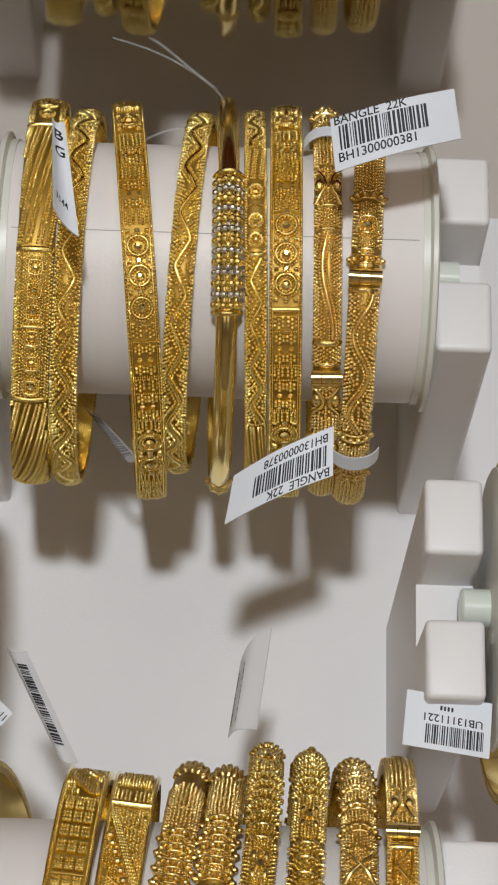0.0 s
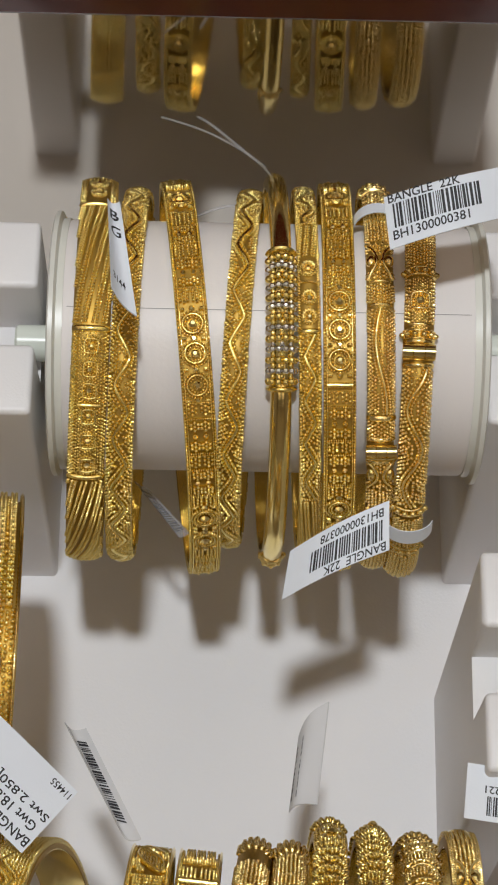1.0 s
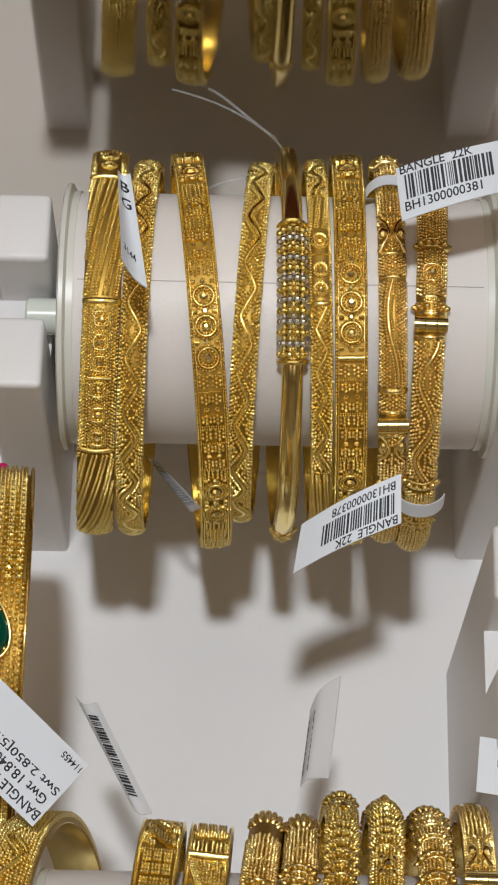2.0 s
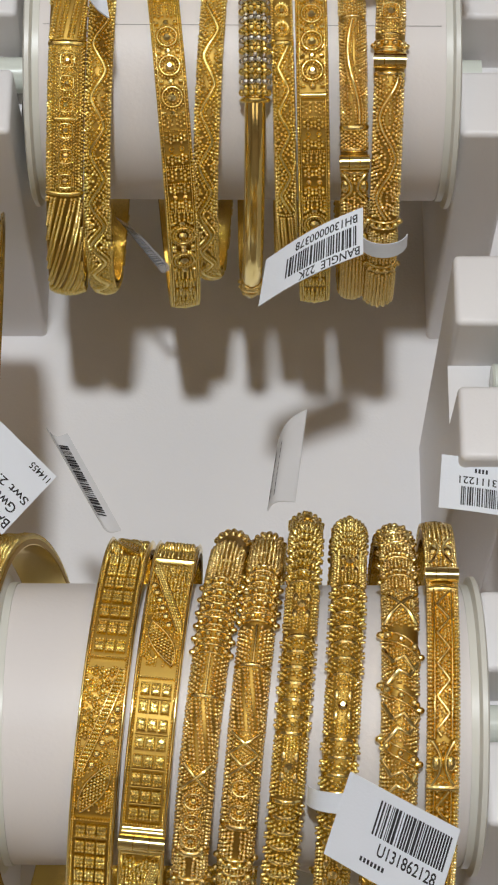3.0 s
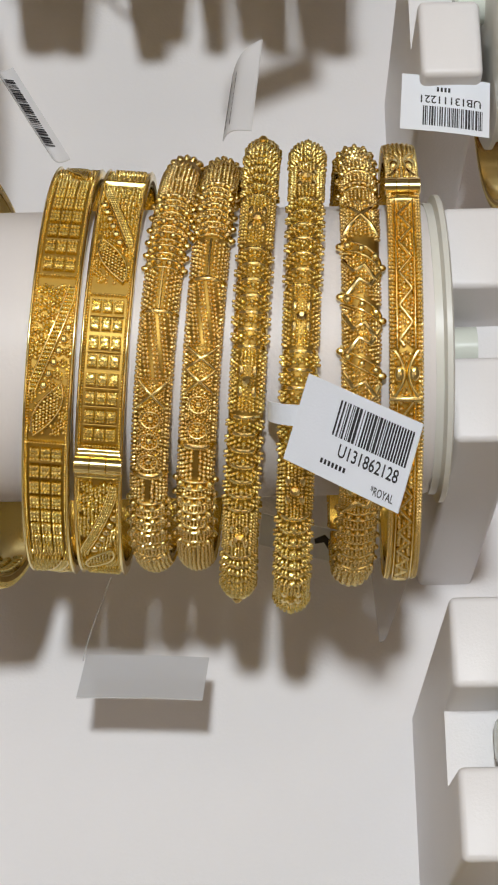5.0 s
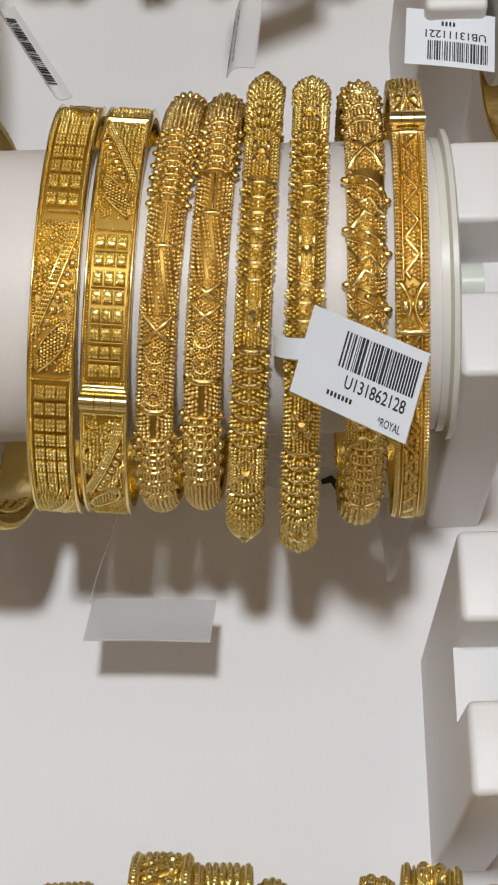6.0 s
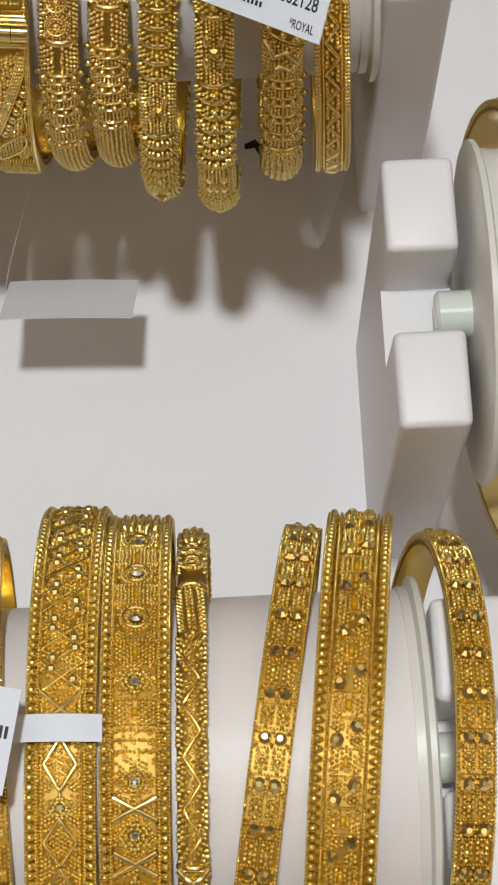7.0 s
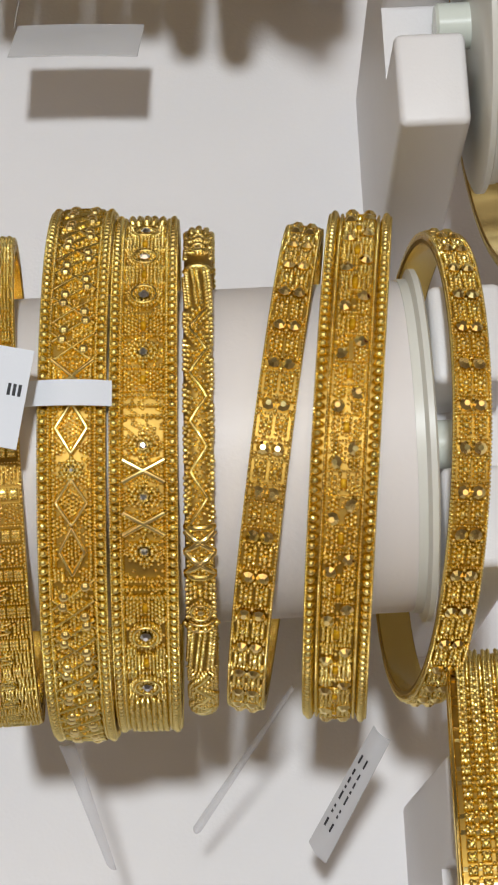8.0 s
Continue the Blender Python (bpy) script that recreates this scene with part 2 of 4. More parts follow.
class Bangle:
    """Work is placed by phi, degrees round from the top towards the front, and s, -1 to 1 across the band."""

    def __init__(self, ob, radius, width, thick, crown, mat):
        self.ob, self.R, self.w, self.t, self.crown, self.mat = ob, radius, width, thick, crown, mat
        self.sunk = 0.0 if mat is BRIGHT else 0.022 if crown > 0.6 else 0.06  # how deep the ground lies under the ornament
        n = 13
        prof = []
        for i in range(n):
            s = -1 + 2 * i / (n - 1)
            u, h, _ = self.section(np.array(s))
            prof.append((float(u), radius + float(h) - 0.03 - self.sunk))
        w2 = prof[0][0]
        inner = radius - thick
        prof = [(w2, inner)] + prof + [(-w2, inner), (w2, inner)]
        # Under ornament the band takes the gold painted darker for recess shade.
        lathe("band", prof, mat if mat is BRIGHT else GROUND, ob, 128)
        lathe("inner_face", [(w2 + 0.01, inner - 0.012), (-w2 - 0.01, inner - 0.012), (-w2 - 0.01, inner + 0.02), (w2 + 0.01, inner + 0.02), (w2 + 0.01, inner - 0.012)], BRIGHT, ob, 96)
    def section(self, s):
        """Across the band: place, height and lean of the normal. crown 0 is flat, 1 is half round."""
        if self.crown <= 0:
            return s * self.w / 2, s * 0, s * 0
        b = s * (0.5 * math.pi * 0.92) * self.crown
        u = np.sin(b) / math.sin(0.5 * math.pi * 0.92 * self.crown) * self.w / 2
        h = (np.cos(b) - 1) * min(self.t * 0.9, self.w * 0.5) * (1 if self.crown > 0.6 else 0.6)
        return u, h, b

    def at(self, phi, s, lift=0.0):
        """Places and frames (along the band, across it, outward) of points given by arrays phi, s."""
        phi, s = np.broadcast_arrays(np.radians(np.asarray(phi, float)), np.asarray(s, float))
        u, h, b = self.section(s)
        er = np.stack([np.zeros_like(phi), -np.sin(phi), np.cos(phi)], -1)
        et = np.stack([np.zeros_like(phi), -np.cos(phi), -np.sin(phi)], -1)
        ex = np.zeros_like(er)
        ex[..., 0] = 1
        nrm = er * np.cos(b)[..., None] + ex * np.sin(b)[..., None]
        acr = ex * np.cos(b)[..., None] - er * np.sin(b)[..., None]
        place = ex * u[..., None] + er * (self.R + h - 0.03)[..., None] + nrm * np.asarray(lift)[..., None]
        return place, et, acr, nrm

    def mesh(self, name, batches, mat=None, label="", stuff=False, smooth=True):
        vs, loops, sizes, base = [], [], [], 0
        for v, f in batches:
            vs.append(v)
            for g in f:
                loops.append(g.ravel() + base)
                sizes.append(np.full(len(g), g.shape[1]))
            base += len(v)
        v, loops, sizes = np.concatenate(vs) * CM, np.concatenate(loops), np.concatenate(sizes)
        me = bpy.data.meshes.new(name)
        me.vertices.add(len(v))
        me.vertices.foreach_set("co", v.ravel())
        me.loops.add(len(loops))
        me.loops.foreach_set("vertex_index", loops)
        me.polygons.add(len(sizes))
        me.polygons.foreach_set("loop_start", np.r_[0, np.cumsum(sizes)[:-1]])
        me.polygons.foreach_set("use_smooth", np.full(len(sizes), smooth))
        me.update(calc_edges=True)
        ob = link(name, me, mat or self.mat, self.ob, label)
        if stuff:
            tagged(ob, kind="stuff")
        return ob

    def stamp(self, proto, phi, s, size, tall=1.0, lift=0.0, aspect=1.0, turn=0.0):
        """Copies of a prototype at the points, as one batch."""
        pv, pf = proto
        phi, s = np.broadcast_arrays(np.asarray(phi, float), np.asarray(s, float))
        p, et, ac, nr = self.at(phi.ravel(), s.ravel(), lift)
        size = np.broadcast_to(np.asarray(size, float), phi.shape).ravel()[:, None, None]
        ct, st = math.cos(turn), math.sin(turn)
        x, y = pv[:, 0] * ct - pv[:, 1] * st, pv[:, 0] * st + pv[:, 1] * ct
        up = np.where(pv[:, 2] < 0, -self.sunk - 0.015, 0)[None, :, None] + size * tall * np.maximum(pv[:, 2], 0)[None, :, None]
        v = p[:, None] + size * (x[None, :, None] * et[:, None] * aspect + y[None, :, None] * ac[:, None]) + up * nr[:, None]
        n = len(p)
        off = (np.arange(n) * len(pv))[:, None, None]
        out, fresh = [], v.reshape(-1, 3)
        for k in (3, 4, 8):
            g = np.array([q for q in pf if len(q) == k])
            if len(g):
                out.append((g[None] + off).reshape(-1, k))
        return [(fresh, out)]

    def wire(self, phi, s, width, tall, lift=0.0):
        """A ridge with a rounded top along the path phi, s."""
        phi, s = np.broadcast_arrays(np.asarray(phi, float), np.asarray(s, float))
        p, et, ac, nr = self.at(phi, s, lift)
        d = np.gradient(p, axis=0)
        side = np.cross(nr, d)
        side /= np.linalg.norm(side, axis=1)[:, None] + 1e-9
        rows = [p + side * width * a + nr * b for a, b in ((-0.5, -self.sunk - 0.015), (-0.42, 0.55 * tall), (0, tall), (0.42, 0.55 * tall), (0.5, -self.sunk - 0.015))]
        n = len(phi)
        v = np.concatenate(rows)
        f = [np.stack([np.arange(n - 1) + k * n, np.arange(1, n) + k * n, np.arange(1, n) + (k + 1) * n, np.arange(n - 1) + (k + 1) * n], 1) for k in range(4)]
        return [(v, [np.concatenate(f)])]

    # -- ornaments --
    def deg(self, cm):
        return math.degrees(cm / self.R)

    def span(self):
        """The developed half width of the face."""
        return self.w / 2 * (1.35 if self.crown > 0.6 else 1.08 if self.crown > 0 else 1.0)

    def under(self, ob, *meshes):
        """Hangs meshes under a part of the bangle."""
        keep, self.ob = self.ob, ob
        for name, batches, mat in meshes:
            self.mesh(name, batches, mat, stuff=name == "granulation", smooth=name == "granulation")
        self.ob = keep

    def grid(self, p0, p1, s0, s1, d):
        rows = max(1, round(abs(s1 - s0) * self.span() / (d * 0.9)))
        cols = max(1, round((p1 - p0) / self.deg(d)))
        i, j = np.meshgrid(np.arange(cols), np.arange(rows), indexing="ij")
        phi = p0 + (i + 0.25 + 0.5 * (j % 2)) * (p1 - p0) / cols
        s = s0 + (j + 0.5) * (s1 - s0) / rows
        return phi.ravel(), s.ravel()

    def grain_batch(self, phi, s, d, tall=1.1, lift=0.0):
        size = d * 0.48 * np.random.uniform(0.88, 1.08, len(phi))
        phi = phi + np.random.uniform(-0.12, 0.12, len(phi)) * self.deg(d)
        s = s + np.random.uniform(-0.1, 0.1, len(s)) * d / self.span()
        return self.stamp(BEAD, phi, s, size, tall, lift)

    def grains(self, p0, p1, s0=-0.97, s1=0.97, d=0.068, keep=1.0, lift=0.0):
        phi, s = self.grid(p0, p1, s0, s1, d)
        if keep < 1:
            m = np.random.rand(len(phi)) < keep
            phi, s = phi[m], s[m]
        self.mesh("granulation", self.grain_batch(phi, s, d, lift=lift), stuff=True)

    def rim(self, s, d=0.065, p0=0, p1=360, proto=None, name="beaded_rim", tall=1.1, gap=1.0):
        n = int((p1 - p0) / self.deg(d * gap))
        self.mesh(name, self.stamp(proto or BEAD, p0 + (np.arange(n) + 0.5) * (p1 - p0) / n, s, d / 2, tall))

    def rail(self, s, width=0.05, tall=0.05, p0=0, p1=360, mat=None, name="plain_rim"):
        self.mesh(name, self.wire(np.linspace(p0, p1, max(8, int((p1 - p0) / 2.2))), s, width, tall), mat)

    def bar(self, phi, s0=-0.95, s1=0.95, width=0.055, tall=0.03, mat=None, name="cross_wire", slant=0.0):
        if mat is None and width < 0.075 and tall > 0.01:
            d = max(0.034, width * 0.75)
            s = np.linspace(s0, s1, max(4, int((s1 - s0) * self.span() / (d * 0.95))))
            self.mesh("twisted_wire", self.stamp(BEAD, phi + slant * s, s, d / 2, 1.3, tall * 0.3), stuff=True)
            return
        s = np.linspace(s0, s1, 12)
        self.mesh(name, self.wire(phi + slant * s, s, width, tall), mat or self.mat)

    def wave(self, p0, p1, amp, period, width=0.07, tall=0.04, shift=0.0, sharp=0.0, s0=-0.97, s1=0.97, d=0.068, knots=True, flanks=True):
        """A cut wire that winds through grains, with a beaded line along either side and flowers in its bends."""
        mid = (s0 + s1) / 2

        def path(q):
            c = np.cos((q - p0) / period * math.tau + shift)
            return amp * ((1 - 2 * np.arccos(np.clip(c, -1, 1)) / math.pi) * sharp + c * (1 - sharp)) + mid

        q = np.linspace(p0, p1, int((p1 - p0) * 2) + 2)
        self.mesh("zigzag_wire", self.wire(q, path(q), width, tall))
        g, t = self.grid(p0, p1, s0, s1, d)
        slope = np.abs(path(g + 0.5) - path(g - 0.5)) * self.span() / self.deg(1) ** -1
        far = np.abs(t - path(g)) * self.span() / np.sqrt(1 + slope ** 2)
        clear = far > width * 0.5 + d * (1.35 if flanks else 0.3)
        k = np.arange(p0 + period / 2 - shift / math.tau * period, p1, period / 2)
        ks = mid - np.sign(np.cos((k - p0) / period * math.tau + shift)) * (s1 - s0) * 0.29
        r = 0.095
        if knots and len(k):
            for a, c in zip(k, ks):
                clear &= np.hypot((g - a) / self.deg(1), (t - c) * self.span()) > r * 1.1
        self.mesh("granulation", self.grain_batch(g[clear], t[clear], d), stuff=True)
        if flanks:
            off = width * 0.5 + d * 0.55
            q = np.arange(p0, p1, self.deg(d * 0.8))
            b = []
            for e in (-1, 1):
                w = path(q) + e * off * np.sqrt(1 + np.minimum(4, (np.gradient(path(q), q) * self.span() * self.deg(1)) ** 2)) / self.span()
                m = (w > s0) & (w < s1)
                b += self.stamp(BEAD, q[m], w[m], d * 0.46, 1.5)
            self.mesh("beaded_wire", b, stuff=True)
        if knots:
            for a, c in zip(k, ks):
                self.flower(a, c, r)

    def flower(self, phi, s, r, n=6):
        """A small flower of round petals."""
        a = np.arange(n) * math.tau / n
        self.mesh("flower", self.stamp(BEAD, phi + np.cos(a) * self.deg(r * 0.66), s + np.sin(a) * r * 0.66 / self.span(), r * 0.36, 1.3) + self.stamp(BEAD, np.array([phi]), np.array([s]), r * 0.34, 1.8))

    def rosette(self, phi, s, r, core=STONE, core_mat=None, square=False):
        """A plain and two beaded rings round a cut stone or boss."""
        def ring(rr, n):
            a = np.arange(n) * math.tau / n
            kx = 1 / np.maximum(np.abs(np.cos(a)), np.abs(np.sin(a))) ** 0.6 if square else 1.0
            return phi + np.cos(a) * kx * self.deg(rr), s + np.sin(a) * kx * rr / self.span()

        batches = []
        for rr, d in ((r * 0.92, 0.05), (r * 0.52, 0.05)):
            batches += self.stamp(BEAD, *ring(rr, max(6, int(math.tau * rr / (d * 0.95)))), d * 0.5, 1.5)
        q, t = ring(r * 0.72, 24)
        ro = self.mesh("rosette", self.wire(np.append(q, q[:2]), np.append(t, t[:2]), 0.04, 0.05))
        self.under(ro, ("granulation", batches, None), ("boss", self.stamp(core, np.array([phi]), np.array([s]), r * 0.34, 0.9), core_mat or BRIGHT))

    def tiles(self, p0, p1, rows, cols, s0=-0.72, s1=0.72, slots=()):
        """Rows of square cushions, each of three beaded ridges."""
        dp, ds = (p1 - p0) / rows, (s1 - s0) / cols
        h, w = dp / self.deg(1), ds * self.span()
        for i in range(rows):
            for j in range(cols):
                f, g = np.array([p0 + (i + 0.5) * dp]), np.array([s0 + (j + 0.5) * ds])
                b = self.stamp(CUBE, f, g, w * 0.6, 0.25, aspect=min(1.2, h / w * 0.92))
                for k in (-1, 0, 1):
                    c = np.array([-0.3, 0, 0.3])
                    b += self.stamp(BEAD, f + k * dp * 0.27, g + c * ds, w * 0.17, 0.95, 0.03)
                self.mesh("square_tile", b)
            if i in slots:
                # An open slit, drawn as a flush strip in the shade-darkened gold.
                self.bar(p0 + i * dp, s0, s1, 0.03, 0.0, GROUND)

    def lattice_panel(self, p0, p1, s=0.7):
        """Four small flowers round two bright bosses, over a sunk ground."""
        pm, dp = (p0 + p1) / 2, (p1 - p0) * 0.29
        r = min(0.1, dp / self.deg(1) * 0.85)
        for i in (-1, 1):
            for j in (-1, 1):
                self.flower(pm + i * dp, j * s * 0.48, r)
        for j in (-0.48 * s, 0.48 * s):
            self.mesh("boss", self.stamp(STONE, np.array([pm]), np.array([j]), 0.045, 1.3), BRIGHT, smooth=False)
        for q in (p0, p1):
            self.bar(q, -s - 0.1, s + 0.1, 0.04, 0.05)

    def reeds(self, p0, p1, s0=-0.76, s1=0.76, d=0.062):
        """Two cushions of fine beads side by side."""
        b = []
        mid = (s0 + s1) / 2
        for a, c in ((s0, mid - 0.05), (mid + 0.05, s1)):
            phi, s = self.grid(p0, p1, a, c, d)
            b += self.stamp(BEAD, phi, s, d * 0.48, 1.0)
        self.mesh("bead_cushion", b, stuff=True)

    def ribbons(self, p0, p1, n=4, lean=-0.8, s0=-0.97, s1=0.97, d=0.062):
        """Double rows of beads laid aslant along the band, with open grooves between them."""
        k = max(4, int((p1 - p0) / self.deg(d * 0.92)))
        f = (np.arange(k) + 0.5) / k
        pitch = (s1 - s0) / n
        extra = int(abs(lean) / pitch / 2) + 2
        for j in range(-extra, n + extra):
            b = []
            for o in (-0.3, 0.08):
                s = s0 + (j + 0.5 + o) * pitch + lean * (f - 0.5)
                m = (s > s0) & (s < s1)
                if m.sum() > 1:
                    b += self.stamp(BEAD, p0 + f[m] * (p1 - p0), s[m], d * 0.5, 1.1)
            if b:
                self.mesh("beaded_ribbon", b, stuff=True)

    def collar(self, phi, d=0.085, slant=0.0, s1=1.0, lift=0.0):
        """A ring of large beads across the band on smooth wires."""
        n = max(4, int(2 * s1 * self.span() * 1.02 / (d * 1.0)))
        ss = np.linspace(-s1, s1, 13)
        ring = self.mesh("bead_collar", sum((self.wire(phi + slant * ss + o * self.deg(d * 0.62), ss, 0.04, 0.03) for o in (-1, 1)), []), BRIGHT)
        keep, self.ob = self.ob, ring
        for q in np.linspace(-s1, s1, n):
            self.mesh("bead", self.stamp(BALL, np.array([phi + slant * q]), np.array([q]), d * 0.5, 1.5, lift))
        self.ob = keep

    def crossing(self, p0, p1, s=0.8, width=0.065):
        """A cut X with a flower in each side."""
        t = np.linspace(-1, 1, 9)
        pm, dp = (p0 + p1) / 2, (p1 - p0)
        for g in (-1, 1):
            self.mesh("cut_wire", self.wire(pm + t * dp / 2, g * t * s, width, 0.055), BRIGHT)
        phi, q = self.grid(p0, p1, -s, s, 0.055)
        m = np.abs(np.abs((phi - pm) / (dp / 2)) - np.abs(q / s)) > 0.3
        if m.any():
            self.mesh("granulation", self.grain_batch(phi[m], q[m], 0.055), stuff=True)

    def hourglass(self, p0, p1, s=0.9):
        """Two arcs that turn their backs to one another, an oval boss in each."""
        t = np.linspace(-1, 1, 15)
        pm, h = (p0 + p1) / 2, (p1 - p0) / 2
        for g in (-1, 1):
            self.mesh("cut_wire", self.wire(pm + t * h, g * s * (0.18 + 0.72 * t * t), 0.06, 0.055), BRIGHT)
            self.mesh("oval_boss", self.stamp(BALL, np.array([pm]), np.array([g * s * 0.62]), 0.085, 0.9, aspect=1.5), BRIGHT)
        phi, q = self.grid(p0, p1, -0.97, 0.97, 0.06)
        f = (phi - pm) / h
        arc = s * (0.18 + 0.72 * f * f)
        m = (np.abs(np.abs(q) - arc) * self.span() > 0.06) & ~((np.abs(f) < 0.6) & (np.abs(q) > 0.3))
        self.mesh("granulation", self.grain_batch(phi[m], q[m], 0.06), stuff=True)

    def diamond(self, p0, p1, s=0.6):
        pm, h = (p0 + p1) / 2, (p1 - p0) / 2
        q, r = np.array([-1, 0, 1, 0, -1.0]), np.array([0, 1, 0, -1, 0.0])
        t = np.linspace(0, 4, 33)
        self.mesh("diamond_frame", self.wire(pm + h * np.interp(t, range(5), q), s * np.interp(t, range(5), r), 0.055, 0.06), BRIGHT)
        phi, ss = self.grid(p0, p1, -s, s, 0.048)
        m = np.abs(phi - pm) / h + np.abs(ss) / s < 0.78
        self.mesh("granulation", self.grain_batch(phi[m], ss[m], 0.048), stuff=True)

    def star(self, phi, r):
        """Six beaded petals round a cut stone."""
        b = []
        for k in range(6):
            a = k * math.tau / 6
            for f, o in ((0.5, 0.17), (0.5, -0.17), (0.74, 0.2), (0.74, 0), (0.74, -0.2), (0.98, 0)):
                b += self.stamp(BEAD, np.array([phi + math.cos(a + o / f) * self.deg(r * f)]), np.array([math.sin(a + o / f) * r * f / self.span()]), 0.032, 1.7)
        ob = self.mesh("star_flower", b)
        self.under(ob, ("boss", self.stamp(STONE, np.array([phi]), np.array([0.0]), r * 0.3, 0.9), SILVER))

    def clasp(self, phi, radius=0.12, out=1.06):
        """A hinge: three polished barrels in line across the band."""
        w = self.w / 2 * out
        p, et, ac, nr = self.at(np.array([phi]), np.array([0.0]), 0.03)
        a = np.arange(12) * math.tau / 12
        for x0, x1 in ((-1, -0.35), (-0.34, 0.34), (0.35, 1)):
            v, n = [], 12
            for x, k in ((x0, 0.0), (x0, 0.93), (x0, 0.93), (x0 + 0.02, 1), (x0 + 0.02, 1), (x1 - 0.02, 1), (x1 - 0.02, 1), (x1, 0.93), (x1, 0.93), (x1, 0.0)):
                v.append(p + np.array([x * w, 0, 0]) + radius * k * (np.cos(a)[:, None] * et + np.sin(a)[:, None] * nr))
            f = np.array([(r * n + j, r * n + (j + 1) % n, (r + 1) * n + (j + 1) % n, (r + 1) * n + j) for r in (0, 2, 4, 6, 8) for j in range(n)])
            self.mesh("hinge_barrel", [(np.concatenate(v), [f])], BRIGHT)
        for o in (-1, 1):
            self.bar(phi + o * self.deg(radius * 1.5), -0.97, 0.97, 0.09, 0.02, BRIGHT)


BANGLES = [
    # row, x, slope along y, slope along z, outer radius, y offset, width, thickness, crown, metal, label
    (0, -2.87, 0.004, 0.050, 3.34, 0.03, 0.60, 0.22, 0.7, GOLD, "gold bangle of slanting beaded wires and square rosettes"),
    (0, -2.20, 0.028, 0.011, 3.26, -0.09, 0.43, 0.22, 0.8, GOLD, "slim gold bangle with zigzag wire among fine grains"),
    (0, -1.20, -0.107, 0.007, 3.44, -0.03, 0.51, 0.20, 0.0, GOLD, "flat gold bangle with round rosettes and pierced flower panels"),
    (0, -0.31, 0.058, -0.015, 3.13, 0.00, 0.41, 0.20, 0.8, GOLD, "slim gold bangle with a wavy wire and grains"),
    (0, 0.24, -0.019, 0.019, 3.47, 0.10, 0.34, 0.32, 1.0, BRIGHT, "polished tube gold bangle with a two-tone beaded block"),
    (0, 0.80, -0.027, -0.020, 3.20, 0.03, 0.34, 0.20, 0.7, GOLD, "narrow gold bangle with rosettes and a zigzag"),
    (0, 1.32, -0.014, -0.029, 3.38, 0.01, 0.52, 0.20, 0.0, GOLD, "flat gold bangle with three round rosettes and flower panels"),
    (0, 1.98, -0.012, -0.028, 3.37, 0.00, 0.44, 0.25, 0.85, ROSE, "granulated gold bangle with a wave and a hinge"),
    (0, 2.59, 0.035, -0.020, 3.40, -0.10, 0.48, 0.28, 0.85, ROSE, "gold bangle with bead collars, a hinge and scrolls"),
    (1, -1.78, 0.090, 0.014, 3.01, 0.05, 0.64, 0.20, 0.0, GOLD, "wide flat gold bangle of small square tiles between plain rims"),
    (1, -1.05, 0.091, 0.012, 3.00, 0.00, 0.64, 0.20, 0.0, GOLD, "wide flat gold bangle with tiles, leaves and a polished hinge"),
    (1, -0.26, 0.113, -0.010, 3.13, 0.11, 0.50, 0.32, 0.95, ROSE, "round gold bangle with bead collars and cut crosses"),
    (1, 0.32, 0.094, 0.003, 3.10, 0.09, 0.50, 0.32, 0.95, ROSE, "round gold bangle with bead collars and cut crosses"),
    (1, 0.91, 0.078, 0.014, 3.49, 0.12, 0.47, 0.40, 0.95, GOLD, "round gold bangle of granulated segments between polished bars"),
    (1, 1.64, 0.063, -0.005, 3.55, 0.00, 0.49, 0.40, 0.95, GOLD, "round gold bangle of granulated segments, tied with a label"),
    (1, 2.42, 0.026, 0.002, 3.30, 0.08, 0.52, 0.35, 0.95, ROSE, "round gold bangle with slanting bead collars and cut zigzags"),
    (1, 3.11, 0.024, -0.025, 3.29, 0.15, 0.44, 0.30, 0.5, ROSE, "gold bangle with beaded edges, a zigzag and a hinge"),
    (2, -1.81, -0.022, 0.053, 3.20, 0.01, 0.68, 0.20, 0.0, GOLD, "wide flat gold bangle covered with fine lattice work"),
    (2, -0.72, 0.043, 0.014, 3.51, 0.11, 0.79, 0.24, 0.45, GOLD, "broad gold bangle with beaded rims, lattice and diamonds"),
    (2, 0.10, 0.039, 0.019, 3.39, 0.05, 0.79, 0.24, 0.45, GOLD, "broad gold bangle with beaded rims, rosettes and stars"),
    (2, 0.78, 0.037, 0.009, 3.19, 0.00, 0.35, 0.30, 0.85, GOLD, "slim round gold bangle with zigzag and reeded knots"),
    (2, 1.76, 0.182, -0.014, 3.19, 0.02, 0.47, 0.20, 0.0, GOLD, "flat gold bangle with pairs of cut bosses"),
    (2, 2.70, 0.116, -0.043, 3.33, 0.01, 0.79, 0.24, 0.3, GOLD, "broad gold bangle with beaded rims and orange enamel bars"),
    (2, 3.70, 0.066, 0.108, 3.09, -0.10, 0.45, 0.18, 0.0, GOLD, "flat gold bangle with pairs of cut bosses, leaning outward"),
]
rings = []
for row, x, k, m, ro, yo, w, t, crown, mat, label in BANGLES:
    rot = Vector((1, 0, 0)).rotation_difference(Vector((1, -k, -m)).normalized()).to_matrix().to_4x4()
    b = thing("bangle", label, "bangle", "bangles on the rolls", Matrix.Translation(Vector((x, -row * PITCH + yo, AXIS + ROLL_R - ro + t)) * CM) @ rot)
    rings.append(Bangle(b, ro - 0.03, w, t - 0.03, crown, mat))


